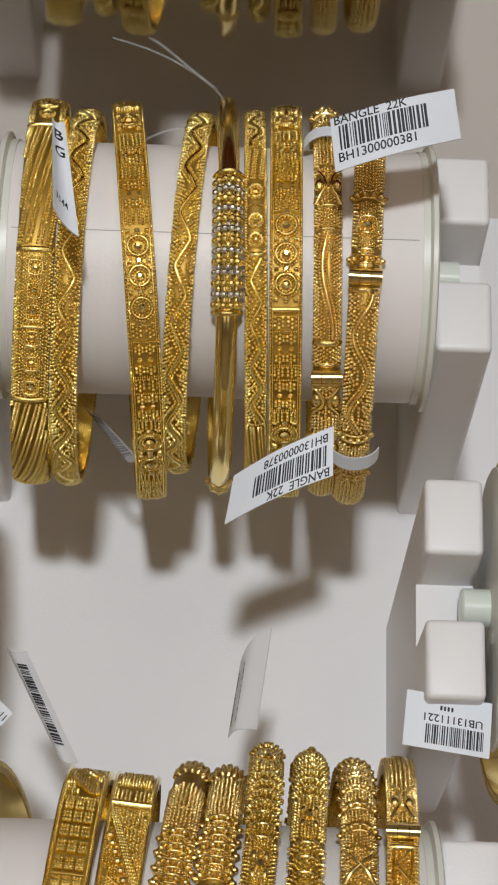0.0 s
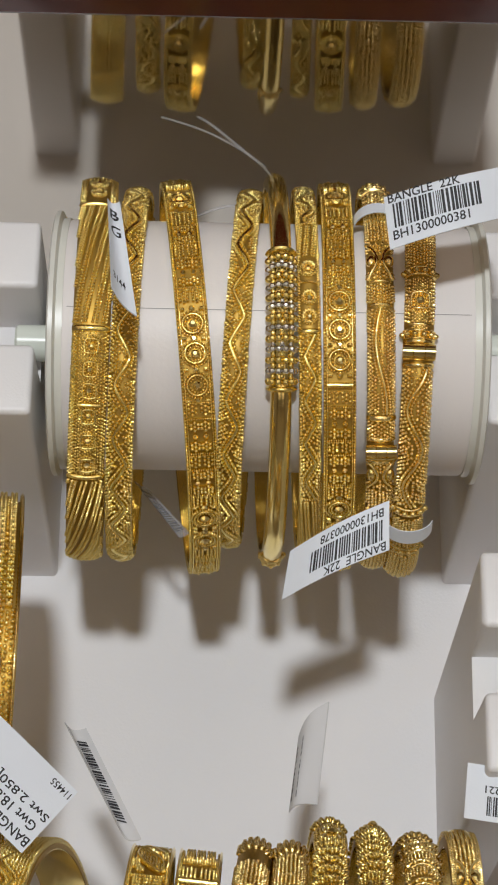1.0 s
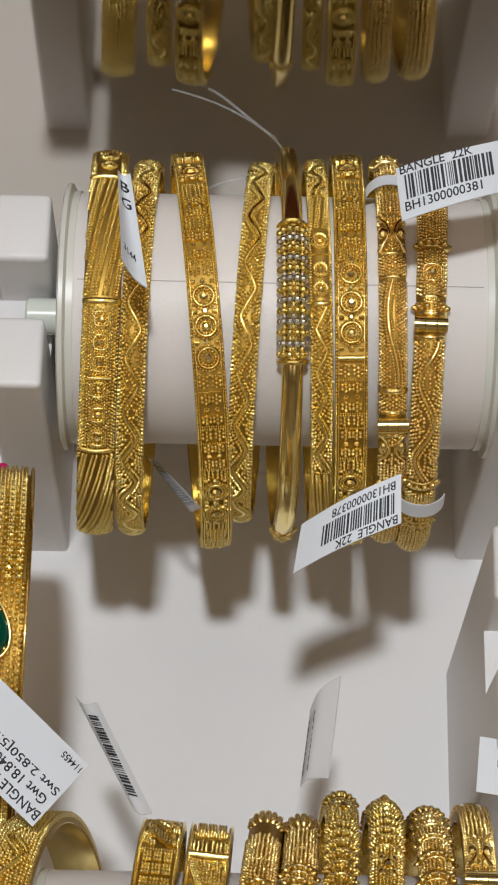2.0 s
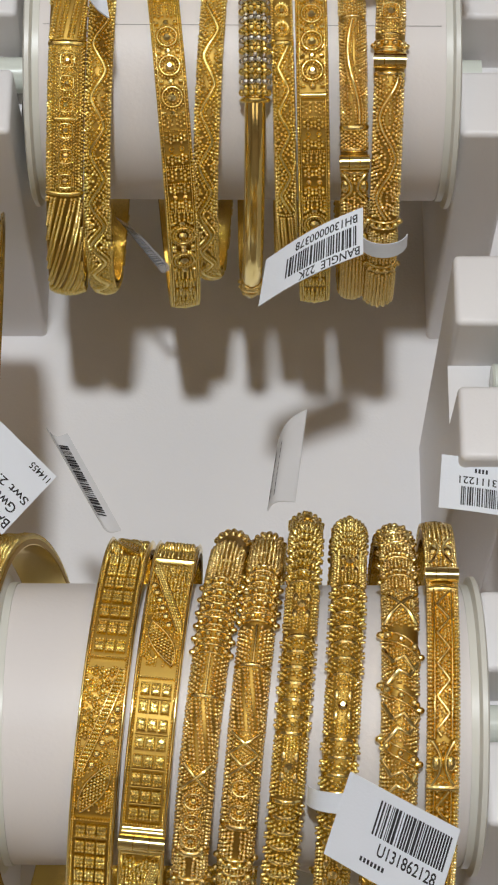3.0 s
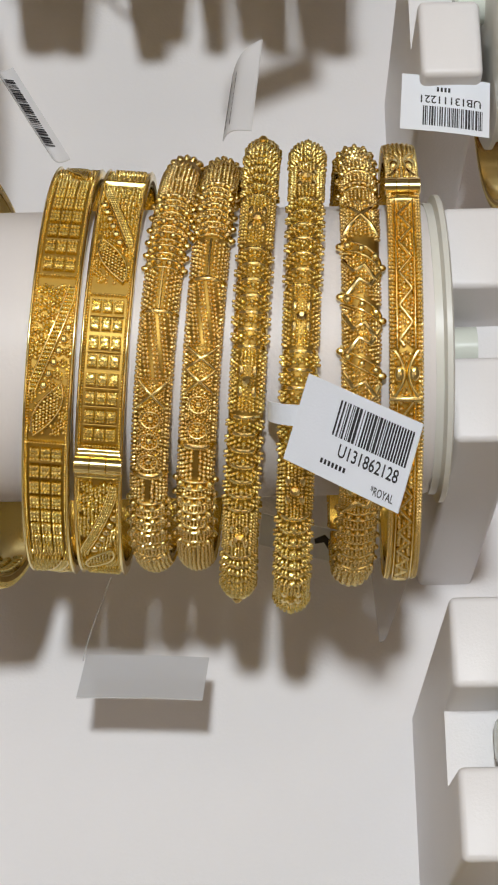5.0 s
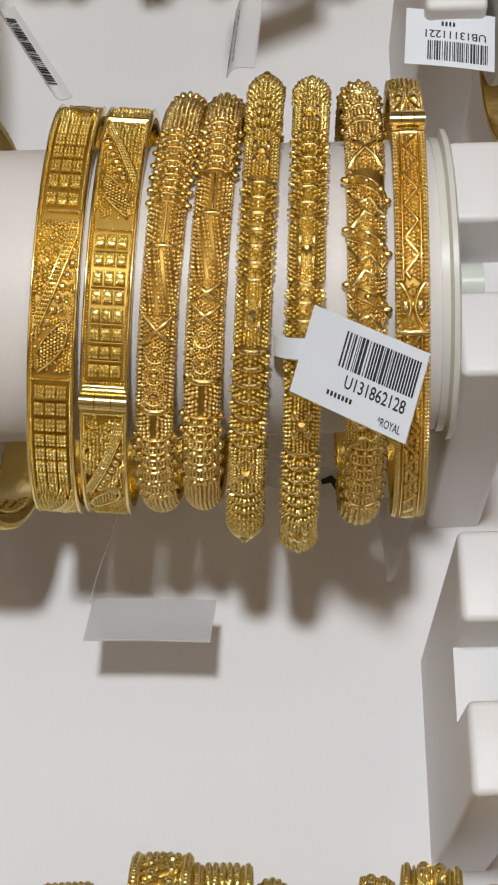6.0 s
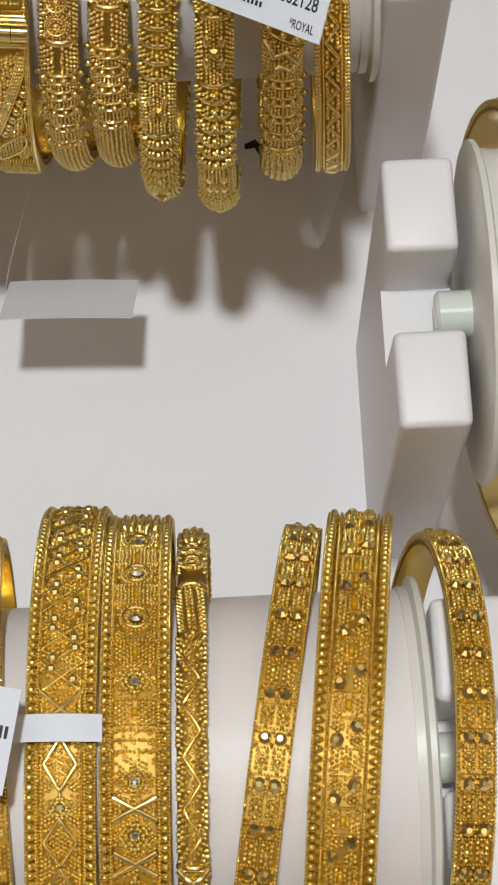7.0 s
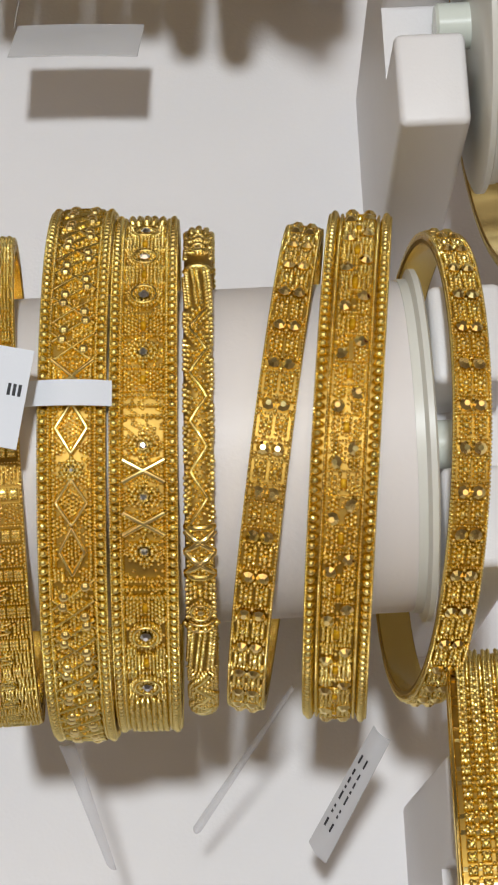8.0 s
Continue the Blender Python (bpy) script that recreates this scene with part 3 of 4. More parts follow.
def flower_band(b, rosettes, bands, panels):
    """A flat band of round rosettes, bead cushions and open flower panels between beaded rims."""
    for s in (-0.93, 0.93):
        b.rim(s, 0.055)
        b.rail(s * 0.84, 0.025, 0.03, mat=b.mat)
    for p in rosettes:
        b.rosette(p, 0, 0.225)
        for e in (-1, 1):
            b.mesh("corner_grain", b.stamp(BEAD, p + np.array([-4.2, -4.2, 4.2, 4.2]), np.array([-0.6, 0.6, -0.6, 0.6]) + 0.05 * e, 0.035, 1.2), stuff=True)
            b.mesh("corner_boss", b.stamp(STONE, np.array([p + 4.2 * e]), np.array([0.0]), 0.05, 1.0), BRIGHT, smooth=False)
    for p0, p1 in bands:
        b.reeds(p0, p1)
        b.bar(p0, -0.78, 0.78, 0.04, 0.03)
    for p0, p1 in panels:
        b.lattice_panel(p0, p1)
    # the far side repeats the same panels
    for p in range(100, 300, 24):
        b.reeds(p, p + 4), b.lattice_panel(p + 5, p + 13), b.rosette(p + 18.5, 0, 0.21)


# row one
b = rings[0]
b.rosette(-47, 0, 0.18), b.rosette(-38, 0, 0.15, BALL), b.grains(-60, -33, -0.97, -0.6), b.grains(-60, -33, 0.6, 0.97)
b.bar(-31, width=0.1), b.ribbons(-29.5, 13, 4, -1.1), b.bar(14.4, width=0.12)
for p in (19.5, 26, 32, 39.3, 46.6, 54):
    b.rosette(p, 0.04, 0.165, STONE, square=True)
b.grains(15.5, 57.5, -0.62, 0.66, 0.055, lift=-0.035), b.grains(15.5, 57.5, -0.97, -0.62, 0.06), b.grains(15.5, 57.5, 0.66, 0.97, 0.06)
b.bar(36, -0.4, 0.5, 0.08, 0.07), b.bar(58.3, width=0.08), b.ribbons(59.5, 106, 4, -1.5), b.bar(107)
b.grains(108, 190, d=0.09), b.bar(191), b.ribbons(192, 240, 4, -1.3), b.grains(241, 300, d=0.09)
rings[1].wave(-75, 130, 0.42, 16, sharp=0.55), rings[1].wave(130, 285, 0.42, 16, d=0.09, knots=False)
flower_band(
    rings[2], (-52, -35, 11.2, 19.4, 28, 68.8, 78.5),
    ((-27.5, -22), (-13.4, -9.5), (1.4, 5.2), (32.8, 36.3), (47.7, 51.3), (60.8, 64.4), (83.5, 88)),
    ((-21, -14.2), (-8.7, 0.8), (37.2, 47), (52, 60.2), (89, 98)))
rings[3].wave(-75, 130, 0.4, 17, sharp=0.6), rings[3].wave(130, 285, 0.4, 18, d=0.09, knots=False)
b = rings[4]
for i in range(13):
    p = -6.2 + i * 2.95
    for r in np.linspace(-0.96, 0.96, 6):
        b.mesh("bead", b.stamp(BALL, np.array([p]), np.array([r]), 0.066, 1.1, 0.03), SILVER if i % 2 else GOLD)
    if i < 12:
        for r in (-0.58, 0.0, 0.58):
            b.mesh("link_plate", b.stamp(CUBE, np.array([p + 1.5]), np.array([r]), 0.05, 1.1, aspect=1.1), GOLD if i % 4 else SILVER)
for p in (-8.8, 31.2):
    b.bar(p, -1.05, 1.05, 0.1, 0.09, GOLD, "end_cuff")
b.collar(100, 0.1), b.collar(106, 0.08), b.collar(-96, 0.09)
b = rings[5]
b.wave(-75, -25, 0.4, 14), b.bar(-24), b.ribbons(-23, -10, 3, -0.35), b.rosette(-5.6, 0, 0.16, BALL), b.bar(-1), b.rosette(4, 0, 0.14), b.rosette(10, 0, 0.14), b.bar(14.4, width=0.1)
b.wave(15.5, 67, 0.42, 13, sharp=0.8, knots=False), b.bar(68), b.ribbons(69, 100, 3, 0.5), b.wave(101, 284, 0.4, 18, d=0.09, knots=False)
for s in (-0.95, 0.95):
    b.rim(s, 0.05)
flower_band(
    rings[6], (-50, -38.5, 4.6, 12.8, 21.2, 66.2, 75.5),
    ((-31, -26.5), (-16.8, -13.2), (-3, 0.2), (30, 33.4), (44.2, 47.4), (58.2, 61.8), (80.5, 85)),
    ((-25, -17.6), (-12.4, -3.8), (34.2, 43.6), (48, 57.4), (86, 95)))
rings[6].bar(28.2, -0.8, 0.8, 0.1, 0.05)
b = rings[7]
b.collar(-48, 0.11), b.collar(-53, 0.09)
for p in (-43, -37, -31):
    b.grains(p, p + 4.6), b.bar(p + 5.2, width=0.04)
b.grains(-25, -16), b.hourglass(-15, -2.8), b.bar(-2, -0.7, 0.7, 0.04, 0.0), b.grains(-1.2, 4.6, d=0.06), b.bar(5.2, -0.8, 0.8, 0.06, 0.0)
b.wave(6.5, 36.5, 0.3, 38, 0.055, shift=1.6, d=0.06, knots=False), b.bar(37.6, width=0.11), b.grains(38.6, 44, d=0.06), b.clasp(47.2, 0.13, 1.12)
b.hourglass(50.5, 59), b.grains(59.5, 66), b.hourglass(67, 78), b.grains(79, 130), b.grains(130, 300, d=0.095)
b = rings[8]
b.collar(-40, 0.1), b.grains(-37, -9, d=0.065), b.collar(-7, 0.11), b.grains(-5, 11, -0.5, 0.5, 0.055, lift=-0.03), b.grains(-5, 9, -0.97, -0.5), b.grains(-5, 9, 0.5, 0.97), b.rosette(2.6, 0, 0.2, square=True)
b.bar(9.4, -0.6, 0.6, 0.05, 0.0), b.collar(12.4, 0.11), b.clasp(17.6, 0.13, 1.1)
b.wave(22, 63, 0.45, 23, 0.055, sharp=0.2), b.collar(65.2, 0.105), b.grains(68, 77, d=0.06), b.grains(77, 80.5), b.collar(83, 0.11), b.grains(86, 110), b.grains(110, 318, d=0.095)


# row two
def leaf_field(b, p0, p1, side):
    """A beaded ribbon curving across the band between flowers, round bosses and a leaf of fine mesh."""
    L = p1 - p0
    if p1 < 130:
        b.grains(p0, p1, -0.8, 0.8, 0.06, 0.6, lift=-0.05)

    def ribbon(t):
        return side * (0.78 - 1.55 * t ** 1.2)

    t = np.linspace(0.02, 0.72, 24)
    for o in (-0.2, 0.2):
        b.mesh("ribbon_edge", b.wire(p0 + t * L, np.clip(ribbon(t / 0.72) + o, -0.8, 0.8), 0.03, 0.045), BRIGHT)
    q = np.linspace(0.04, 0.7, 26)
    b.mesh("ribbon", sum((b.stamp(BEAD, p0 + q * L, np.clip(ribbon(q / 0.72) + o, -0.78, 0.78), 0.034, 1.3) for o in (-0.1, 0, 0.1)), []), stuff=True)
    # the leaf: a pointed oval of woven wire, leaning as the ribbon does
    pm, h = p0 + L * 0.83, L * 0.17
    g, r = b.grid(pm - h, pm + h, -0.78, 0.78, 0.05)
    f = (g - pm) / h
    axis = -side * 0.55 * f
    m = np.abs(r - axis) < 0.42 * (1 - f * f)
    b.mesh("mesh_leaf", b.stamp(CUBE, g[m], r[m], 0.027, 0.8), stuff=True)
    u = np.linspace(-1, 1, 16)
    for e in (-1, 1):
        b.mesh("leaf_edge", b.wire(pm + u * h, np.clip(-side * 0.55 * u + e * 0.5 * (1 - u * u), -0.8, 0.8), 0.035, 0.05), BRIGHT)
    # flowers on one side of the ribbon, bosses on the other
    for i, f in enumerate(np.arange(0.05, 0.62, 0.085)):
        for k in range(3):
            c = ribbon(f / 0.72) * side - 0.45 - 0.36 * k
            if c > -0.78:
                b.flower(p0 + (f + 0.035 * (k % 2)) * L, side * c, 0.085)
    for f in np.arange(0.3, 0.72, 0.075):
        c = ribbon(f / 0.72) * side + 0.45
        if c < 0.74:
            b.mesh("round_boss", b.stamp(BALL, np.array([p0 + f * L]), np.array([side * c]), 0.06, 0.9), BRIGHT)
        if c + 0.38 < 0.78:
            b.flower(p0 + f * L, side * (c + 0.38), 0.07)
    for f, r in ((0.72, 0.5), (0.92, 0.62), (0.97, 0.4), (0.86, 0.66), (0.74, -0.66), (0.95, -0.68)):
        b.flower(p0 + f * L, side * r, 0.07)


for b, tiled, fields in (
        (rings[9], ((-46, -5, 7, (5,)), (40.6, 83, 8, (1,)), (128, 168, 7, ()), (214, 254, 7, ())), ((-3.8, 39.4, 1), (85, 126, 1), (170, 212, 1), (256, 312, -1))),
        (rings[10], ((0, 41, 8, (1, 3, 5, 6, 7)), (97, 137, 7, ()), (180, 220, 7, ()), (264, 300, 6, ())), ((-44, -3, -1), (51, 94, 1), (139, 178, 1), (222, 262, 1)))):
    for s in (-0.95, 0.95):
        b.rail(s, 0.05, 0.06, mat=BRIGHT)
    for s in (-0.84, 0.84):
        b.rim(s, 0.042, name="fine_rim")
    for p0, p1, n, slots in tiled:
        b.tiles(p0 + 0.8, p1 - 0.8, n, 3, slots=slots)
        b.bar(p0, -0.86, 0.86, 0.05, 0.05), b.bar(p1, -0.86, 0.86, 0.05, 0.05)
    for p0, p1, side in fields:
        leaf_field(b, p0 + 0.8, p1 - 0.8, side)
b = rings[10]
b.bar(43.6, -0.97, 0.97, 0.13, 0.06), b.clasp(46.4, 0.13, 1.02), b.bar(49.4, -0.97, 0.97, 0.06, 0.05), b.bar(-46, -0.9, 0.9, 0.1, 0.05), b.reeds(-54, -48, -0.8, 0.8)
for b, top, plain, twist, cuts, rounds, end, low in (
        (rings[11], (-28.5, -23.5, -18.5, -14, -9.8, -5.6), (-4, 7), (8, 24.6), ((25.6, 32.4),), (35.4, 41.2, 47), 51.5, (61.6, 66.6, 72, 78.5, 86)),
        (rings[12], (-35, -30, -25, -20.4, -16), (-13, -2), (-0.6, 16), ((17, 22.4), (22.8, 28.6)), (31.6, 38.4), 43.2, (54.8, 60, 65.4, 71.4, 78.5))):
    for p in top + low:
        b.collar(p, 0.105)
    for p, q in zip(top + low, (top + low)[1:]):
        if q - p < 9:
            b.grains(p + 1.4, q - 1.4, d=0.055)
    b.grains(top[0] - 22, top[0] - 2), b.bar(top[0] - 10, -0.9, 0.9, 0.05, 0.0)
    b.grains(plain[0], plain[1], -0.97, -0.12), b.grains(plain[0], plain[1], 0.12, 0.97), b.rail(0, 0.05, 0.05, plain[0], plain[1], BRIGHT, "spine_wire"), b.bar(plain[1] + 0.5, width=0.08)
    b.ribbons(twist[0], twist[1], 3, 0.5, -0.62, 0.62), b.bar(twist[1] + 0.3, width=0.05)
    b.grains(twist[0], end - 0.8, -0.99, -0.64, 0.062), b.grains(twist[0], end - 0.8, 0.64, 0.99, 0.062)
    for p0, p1 in cuts:
        b.crossing(p0, p1, 0.55)
    for p in rounds:
        b.rosette(p, 0, 0.16, BALL)
        b.mesh("side_grain", b.stamp(BEAD, p + np.array([-3.0, -3, 3, 3]), np.array([-0.5, 0.5, -0.5, 0.5]), 0.036, 1.2), stuff=True)
    b.grains(twist[1] + 1, end - 1, -0.64, 0.64, 0.055, lift=-0.03), b.bar(end, width=0.1), b.grains(end + 1, low[0] - 1.6, -0.97, -0.1), b.grains(end + 1, low[0] - 1.6, 0.1, 0.97)
    b.grains(low[-1] + 2, 130), b.grains(130, 300, d=0.1)
for b, first, wide, short in ((rings[13], -65, 16, 4.0), (rings[14], -81, 15, 4.15)):
    p, i = first, 0
    while p < first + 352:
        d = 0.062 if p < 115 else 0.09
        if i % 7 == 0:
            b.grains(p + 0.9, p + wide - 0.5, -0.99, -0.42, d), b.grains(p + 0.9, p + wide - 0.5, 0.42, 0.99, d), b.grains(p + 1, p + wide - 1, -0.4, 0.4, 0.055, lift=-0.03)
            c = p + wide / 2
            b.mesh("cut_flower", b.stamp(STONE, np.array([c]), np.array([0.0]), 0.075, 1.0), BRIGHT, smooth=False)
            for e in (-1, 1):
                b.grains(c + e * 5.6 - 1.6, c + e * 5.6 + 1.6, -0.36, 0.36, 0.055)
                for r in (-0.3, 0.3):
                    b.mesh("cut_petal", b.stamp(BALL, np.array([c + e * 2.4]), np.array([r]), 0.05, 0.7, aspect=1.8), BRIGHT)
            p += wide + 0.4
        else:
            b.grains(p + 0.95, p + short - 0.75, -0.99, 0.99, d, lift=0.02)
            b.mesh("flower_spot", b.stamp(BEAD, np.array([p + short / 2]), np.array([0.0]), 0.045, 1.6), stuff=True)
            p += short
        b.bar(p + 0.1, -0.98, 0.98, 0.075, -0.005, BRIGHT)
        i += 1
b = rings[15]
for p in (-62, -55, -47, -38.5, -30.5):
    b.collar(p, 0.095)
    b.grains(p + 1.6, p + 5.6, d=0.058)
b.grains(-24, -12.5), b.crossing(-24, -14, 0.7, 0.08)
for p in (-8.3, 6.3, 20.5, 34.5, 48.5):
    b.collar(p, 0.12, slant=3.2)
    b.bar(p + 2.2, -0.99, 0.99, 0.05, 0.05, slant=3.2)
    for k, e in ((5.2, 1), (8.8, -1)):
        t = np.array([-0.75, -0.3, 0.1, 0.55])
        b.mesh("cut_facet", b.wire(p + k + np.array([-1.6, 1.4, -1.2, 1.6]) + 2 * t, e * t, 0.1, 0.06), BRIGHT)
    g, s = b.grid(p + 2.5, p + 12, -0.97, 0.97, 0.06)
    b.mesh("granulation", b.grain_batch(g + 2.6 * s, s, 0.06), stuff=True)
for p in (61.5, 66.8, 72.6, 79, 86):
    b.collar(p, 0.1)
    b.grains(p + 1.7, p + 4.4, d=0.058)
b.grains(56, 60, d=0.06), b.grains(90, 290, d=0.1)
b = rings[16]
for s in (-0.95, -0.78, 0.78, 0.95):
    b.rim(s, 0.06)
for s in (-0.5, 0.5):
    b.rail(s, 0.025, 0.035, -23, 18, BRIGHT), b.rail(s, 0.025, 0.035, 31, 300, BRIGHT)
b.grains(-70, -31, -0.7, 0.7), b.hourglass(-46, -33, 0.75), b.clasp(-27.7, 0.12, 1.12), b.bar(-23.5, -0.8, 0.8, 0.12, 0.04)
b.wave(-22, 17.3, 0.36, 8.4, 0.05, sharp=1.0, s0=-0.44, s1=0.44, d=0.055, knots=False, flanks=False)
b.hourglass(18.6, 29.4, 0.7), b.bar(30.3, width=0.12)
b.wave(31, 290, 0.36, 8.4, 0.05, sharp=1.0, s0=-0.44, s1=0.44, d=0.07, knots=False, flanks=False)


# row three
def rims(b, inner=0.6):
    b.grains(-72, 118, -inner, inner, 0.054, 0.5, lift=-0.045)
    for s in (-0.82, 0.82):
        b.rim(s, 0.1, proto=BALL, name="ball_rim", gap=1.12, tall=1.35)
    for s in (-0.98, -inner - 0.06, inner + 0.06, 0.98):
        b.rim(s, 0.045, name="twisted_wire", tall=1.2, gap=0.9)


b = rings[17]
b.rim(0.96, 0.05), b.rim(-0.96, 0.05)
for p in np.arange(-66, 290, 8.9):
    if p > 120:
        b.grains(p, p + 8.9, -0.9, 0.9, 0.1)
        continue
    b.tiles(p, p + 3.6, 1, 5, -0.88, 0.88)
    b.bar(p + 4.1, -0.9, 0.9, 0.035, 0.04)
    b.wave(p + 4.6, p + 8.2, 0.3, 2.4, 0.03, d=0.05, s0=-0.88, s1=0.88, knots=False, flanks=False)
    b.bar(p + 8.6, -0.9, 0.9, 0.035, 0.04)
b = rings[18]
rims(b)
for p0, p1 in ((-72, -11), (35, 118)):
    for i, p in enumerate(np.arange(p0, p1 - 3, 4.4)):
        b.bar(p + 2.2, -0.58, 0.58, 0.035, 0.045, GOLD, "lattice_wire", slant=-5.5)
        if i % 2:
            b.bar(p + 2.2, -0.58, 0.58, 0.035, 0.045, GOLD, "lattice_wire", slant=5.5)
        b.mesh("round_boss", b.stamp(BALL, p + np.array([0.4, 2.6]), np.array([-0.3, 0.3] if i % 2 else [0.34, -0.26]), 0.075, 1.0), BRIGHT)
    b.grains(p0, p1 - 1, -0.58, 0.58, 0.058, 0.7, lift=-0.02)
b.bar(-10.4, -0.58, 0.58), b.crossing(-9.8, -3, 0.55), b.diamond(-0.8, 9.0, 0.42), b.star(12.2, 0.15), b.diamond(14, 23, 0.42), b.diamond(23.4, 33, 0.34), b.bar(34, -0.58, 0.58)
b.grains(-10, 33.5, -0.58, -0.45, 0.05), b.grains(-10, 33.5, 0.45, 0.58, 0.05), b.grains(118, 288, -0.57, 0.57, 0.1)
for p in (-1, 8, 14.5, 22.5, 33):
    for r in (-0.38, 0.38):
        b.flower(p, r, 0.075)
b = rings[19]
rims(b)
for p in (-52, -39.5, -27, 48.6, 64):
    b.rosette(p, 0, 0.2, STONE, SILVER)
    for e in (-1, 1):
        for r in (-0.42, 0.42):
            b.flower(p + e * 4.2, r, 0.07)
for p in (-45.5, -33.4, -19, -6.4, 41.7, 56.5):
    b.reeds(p - 1.9, p + 1.9, -0.56, 0.56, 0.05)
    b.mesh("enamel_bar", b.stamp(CUBE, np.array([p]), np.array([0.0]), 0.042, 0.9, aspect=1.5), ENAMEL)
    for e in (-1, 1):
        b.bar(p + e * 2.5, -0.58, 0.58, 0.05, 0.04)
for p in (-2.8, -0.8, 1.4, 35.2, 37, 38.8):
    b.bar(p, -0.58, 0.58, 0.06, 0.055)
for p in (-12.6, 7.4, 17.8, 29):
    b.star(p, 0.19)
    for r in (-0.46, 0.46):
        b.flower(p, r, 0.06)
for p in (12.5, 23.2):
    b.crossing(p - 2.2, p + 2.2, 0.56, 0.08)
b.grains(70, 120, -0.57, 0.57, 0.075), b.grains(120, 300, -0.57, 0.57, 0.1)
b = rings[20]
for p in (-55, -48, 45.6):
    b.rosette(p, 0, 0.15, BALL), b.grains(p - 3, p + 3, -0.99, -0.7), b.grains(p - 3, p + 3, 0.7, 0.99)
b.bar(-40, width=0.08), b.ribbons(-39, -26, 3, 0.3), b.wave(-25, 24.5, 0.42, 11, 0.055, sharp=1.0, knots=False), b.bar(25.6, width=0.09)
b.crossing(26.6, 31, 0.8, 0.09), b.crossing(31.4, 36, 0.8, 0.09), b.bar(37, width=0.09), b.grains(38, 42.5), b.collar(50, 0.08), b.ribbons(51.5, 64, 3, -0.3), b.bar(65)
b.wave(66, 130, 0.4, 11, 0.055, sharp=0.9, knots=False), b.grains(130, 300, d=0.1)
for b, phase, step in ((rings[21], -0.2, 9.58), (rings[23], -0.7, 9.72)):
    for s in (-0.93, 0.93):
        b.rim(s, 0.05)
    for i in range(-7, 30):
        p = phase + i * step
        if p > 290:
            break
        for r in (-0.37, 0.37):
            b.mesh("boss", b.stamp(STONE, np.array([p]), np.array([r]), 0.082, 0.95), BRIGHT, smooth=False)
        b.mesh("corner_grain", b.stamp(BEAD, p + np.array([-1.3, -1.3, 1.3, 1.3, -1.4, 1.4]), np.array([-0.75, 0.75, -0.75, 0.75, 0, 0]), 0.032, 1.3), stuff=True)
        for o in (2.05, step - 2.05):
            b.bar(p + o, -0.8, 0.8, 0.04, 0.04)
        b.reeds(p + 2.5, p + step - 2.5, -0.74, 0.74, 0.066)
        b.mesh("flower_spot", b.stamp(BEAD, np.full(2, p + step / 2), np.array([-0.38, 0.38]), 0.05, 1.5), stuff=True)
b = rings[22]
rims(b, 0.52)
for i in range(-6, 25):
    p = 5.3 + i * 11.6
    b.reeds(p - 2.1, p + 2.1, -0.46, 0.46, 0.056)
    b.mesh("enamel_bar", b.stamp(CUBE, np.array([p]), np.array([0.0]), 0.042, 0.9, aspect=1.9), ENAMEL)
    for e in (-1, 1):
        b.bar(p + e * 2.7, -0.42, 0.42, 0.045, 0.04)
    for c, r in ((4.4, 0.27), (7.3, -0.27)):
        b.mesh("boss", b.stamp(STONE, np.array([p + c]), np.array([r]), 0.085, 0.95), BRIGHT, smooth=False)
        b.flower(p + c, -r, 0.085)


# ---- bangles on the neighbouring rolls ----
def chain_mesh(b, cols, d=0.135, p0=0, p1=360):
    """Woven rows of domed links across a broad band."""
    n = int((p1 - p0) / b.deg(d))
    cols = int(b.w * 0.86 / d)
    for j in range(cols):
        s = -0.86 + 1.72 * (j + 0.5) / cols
        phi = p0 + (np.arange(n) + 0.5) * (p1 - p0) / n
        row_batch = b.stamp(CUBE, phi, s, d * 0.52, 0.9)
        for e in (-1, 1):
            for g in (-1, 1):
                row_batch += b.stamp(BEAD, phi + e * b.deg(d * 0.22), s + g * d * 0.22 / b.span(), d * 0.22, 1.2, d * 0.36)
        b.mesh("woven_link", row_batch, stuff=True)
        if j:
            b.mesh("cross_link", b.stamp(BEAD, phi + b.deg(d * 0.5), s - 0.86 / cols, d * 0.2, 1.2), stuff=True)
    for s in (-0.95, 0.95):
        b.rail(s, 0.07, 0.08, mat=BRIGHT)


def side_bangle(y, x, k, m, ro, w, t, label, mat=GOLD):
    rot = Vector((1, 0, 0)).rotation_difference(Vector((1, -k, -m)).normalized()).to_matrix().to_4x4()
    ob = thing("bangle", label, "bangle", "bangles on the rolls", Matrix.Translation(Vector((x, y, AXIS + ROLL_R - ro + t)) * CM) @ rot)
    return Bangle(ob, ro - 0.03, w, t - 0.03, 0.0, mat)


for y, x, k, m, r in ((-5.80, 5.2, 0.0, 0.06, 2.95), (-5.80 - PITCH, 5.36, -0.06, 0.1, 3.12)):
    b = side_bangle(y, x, k, m, r, 0.5, 0.18, "flat gold bangle with a plain inside on the next roll")
    b.rim(-0.93, 0.05), b.rim(0.93, 0.05)
    for i, p in enumerate(np.arange(0, 360, 10.0)):
        b.rosette(p, 0, 0.15, BALL) if i % 2 else b.reeds(p - 4, p + 4, -0.75, 0.75, 0.055)
b = side_bangle(-5.80 - 2 * PITCH, 4.55, 0.0, -0.11, 3.25, 1.5, 0.14, "broad gold bangle of woven chain links")
chain_mesh(b, 5, 0.15)
b = side_bangle(-5.80, -4.5, 0.0, 0.11, 3.15, 1.15, 0.18, "broad gold link bangle set with a green drop stone")
chain_mesh(b, 5, 0.15, -66, -5)
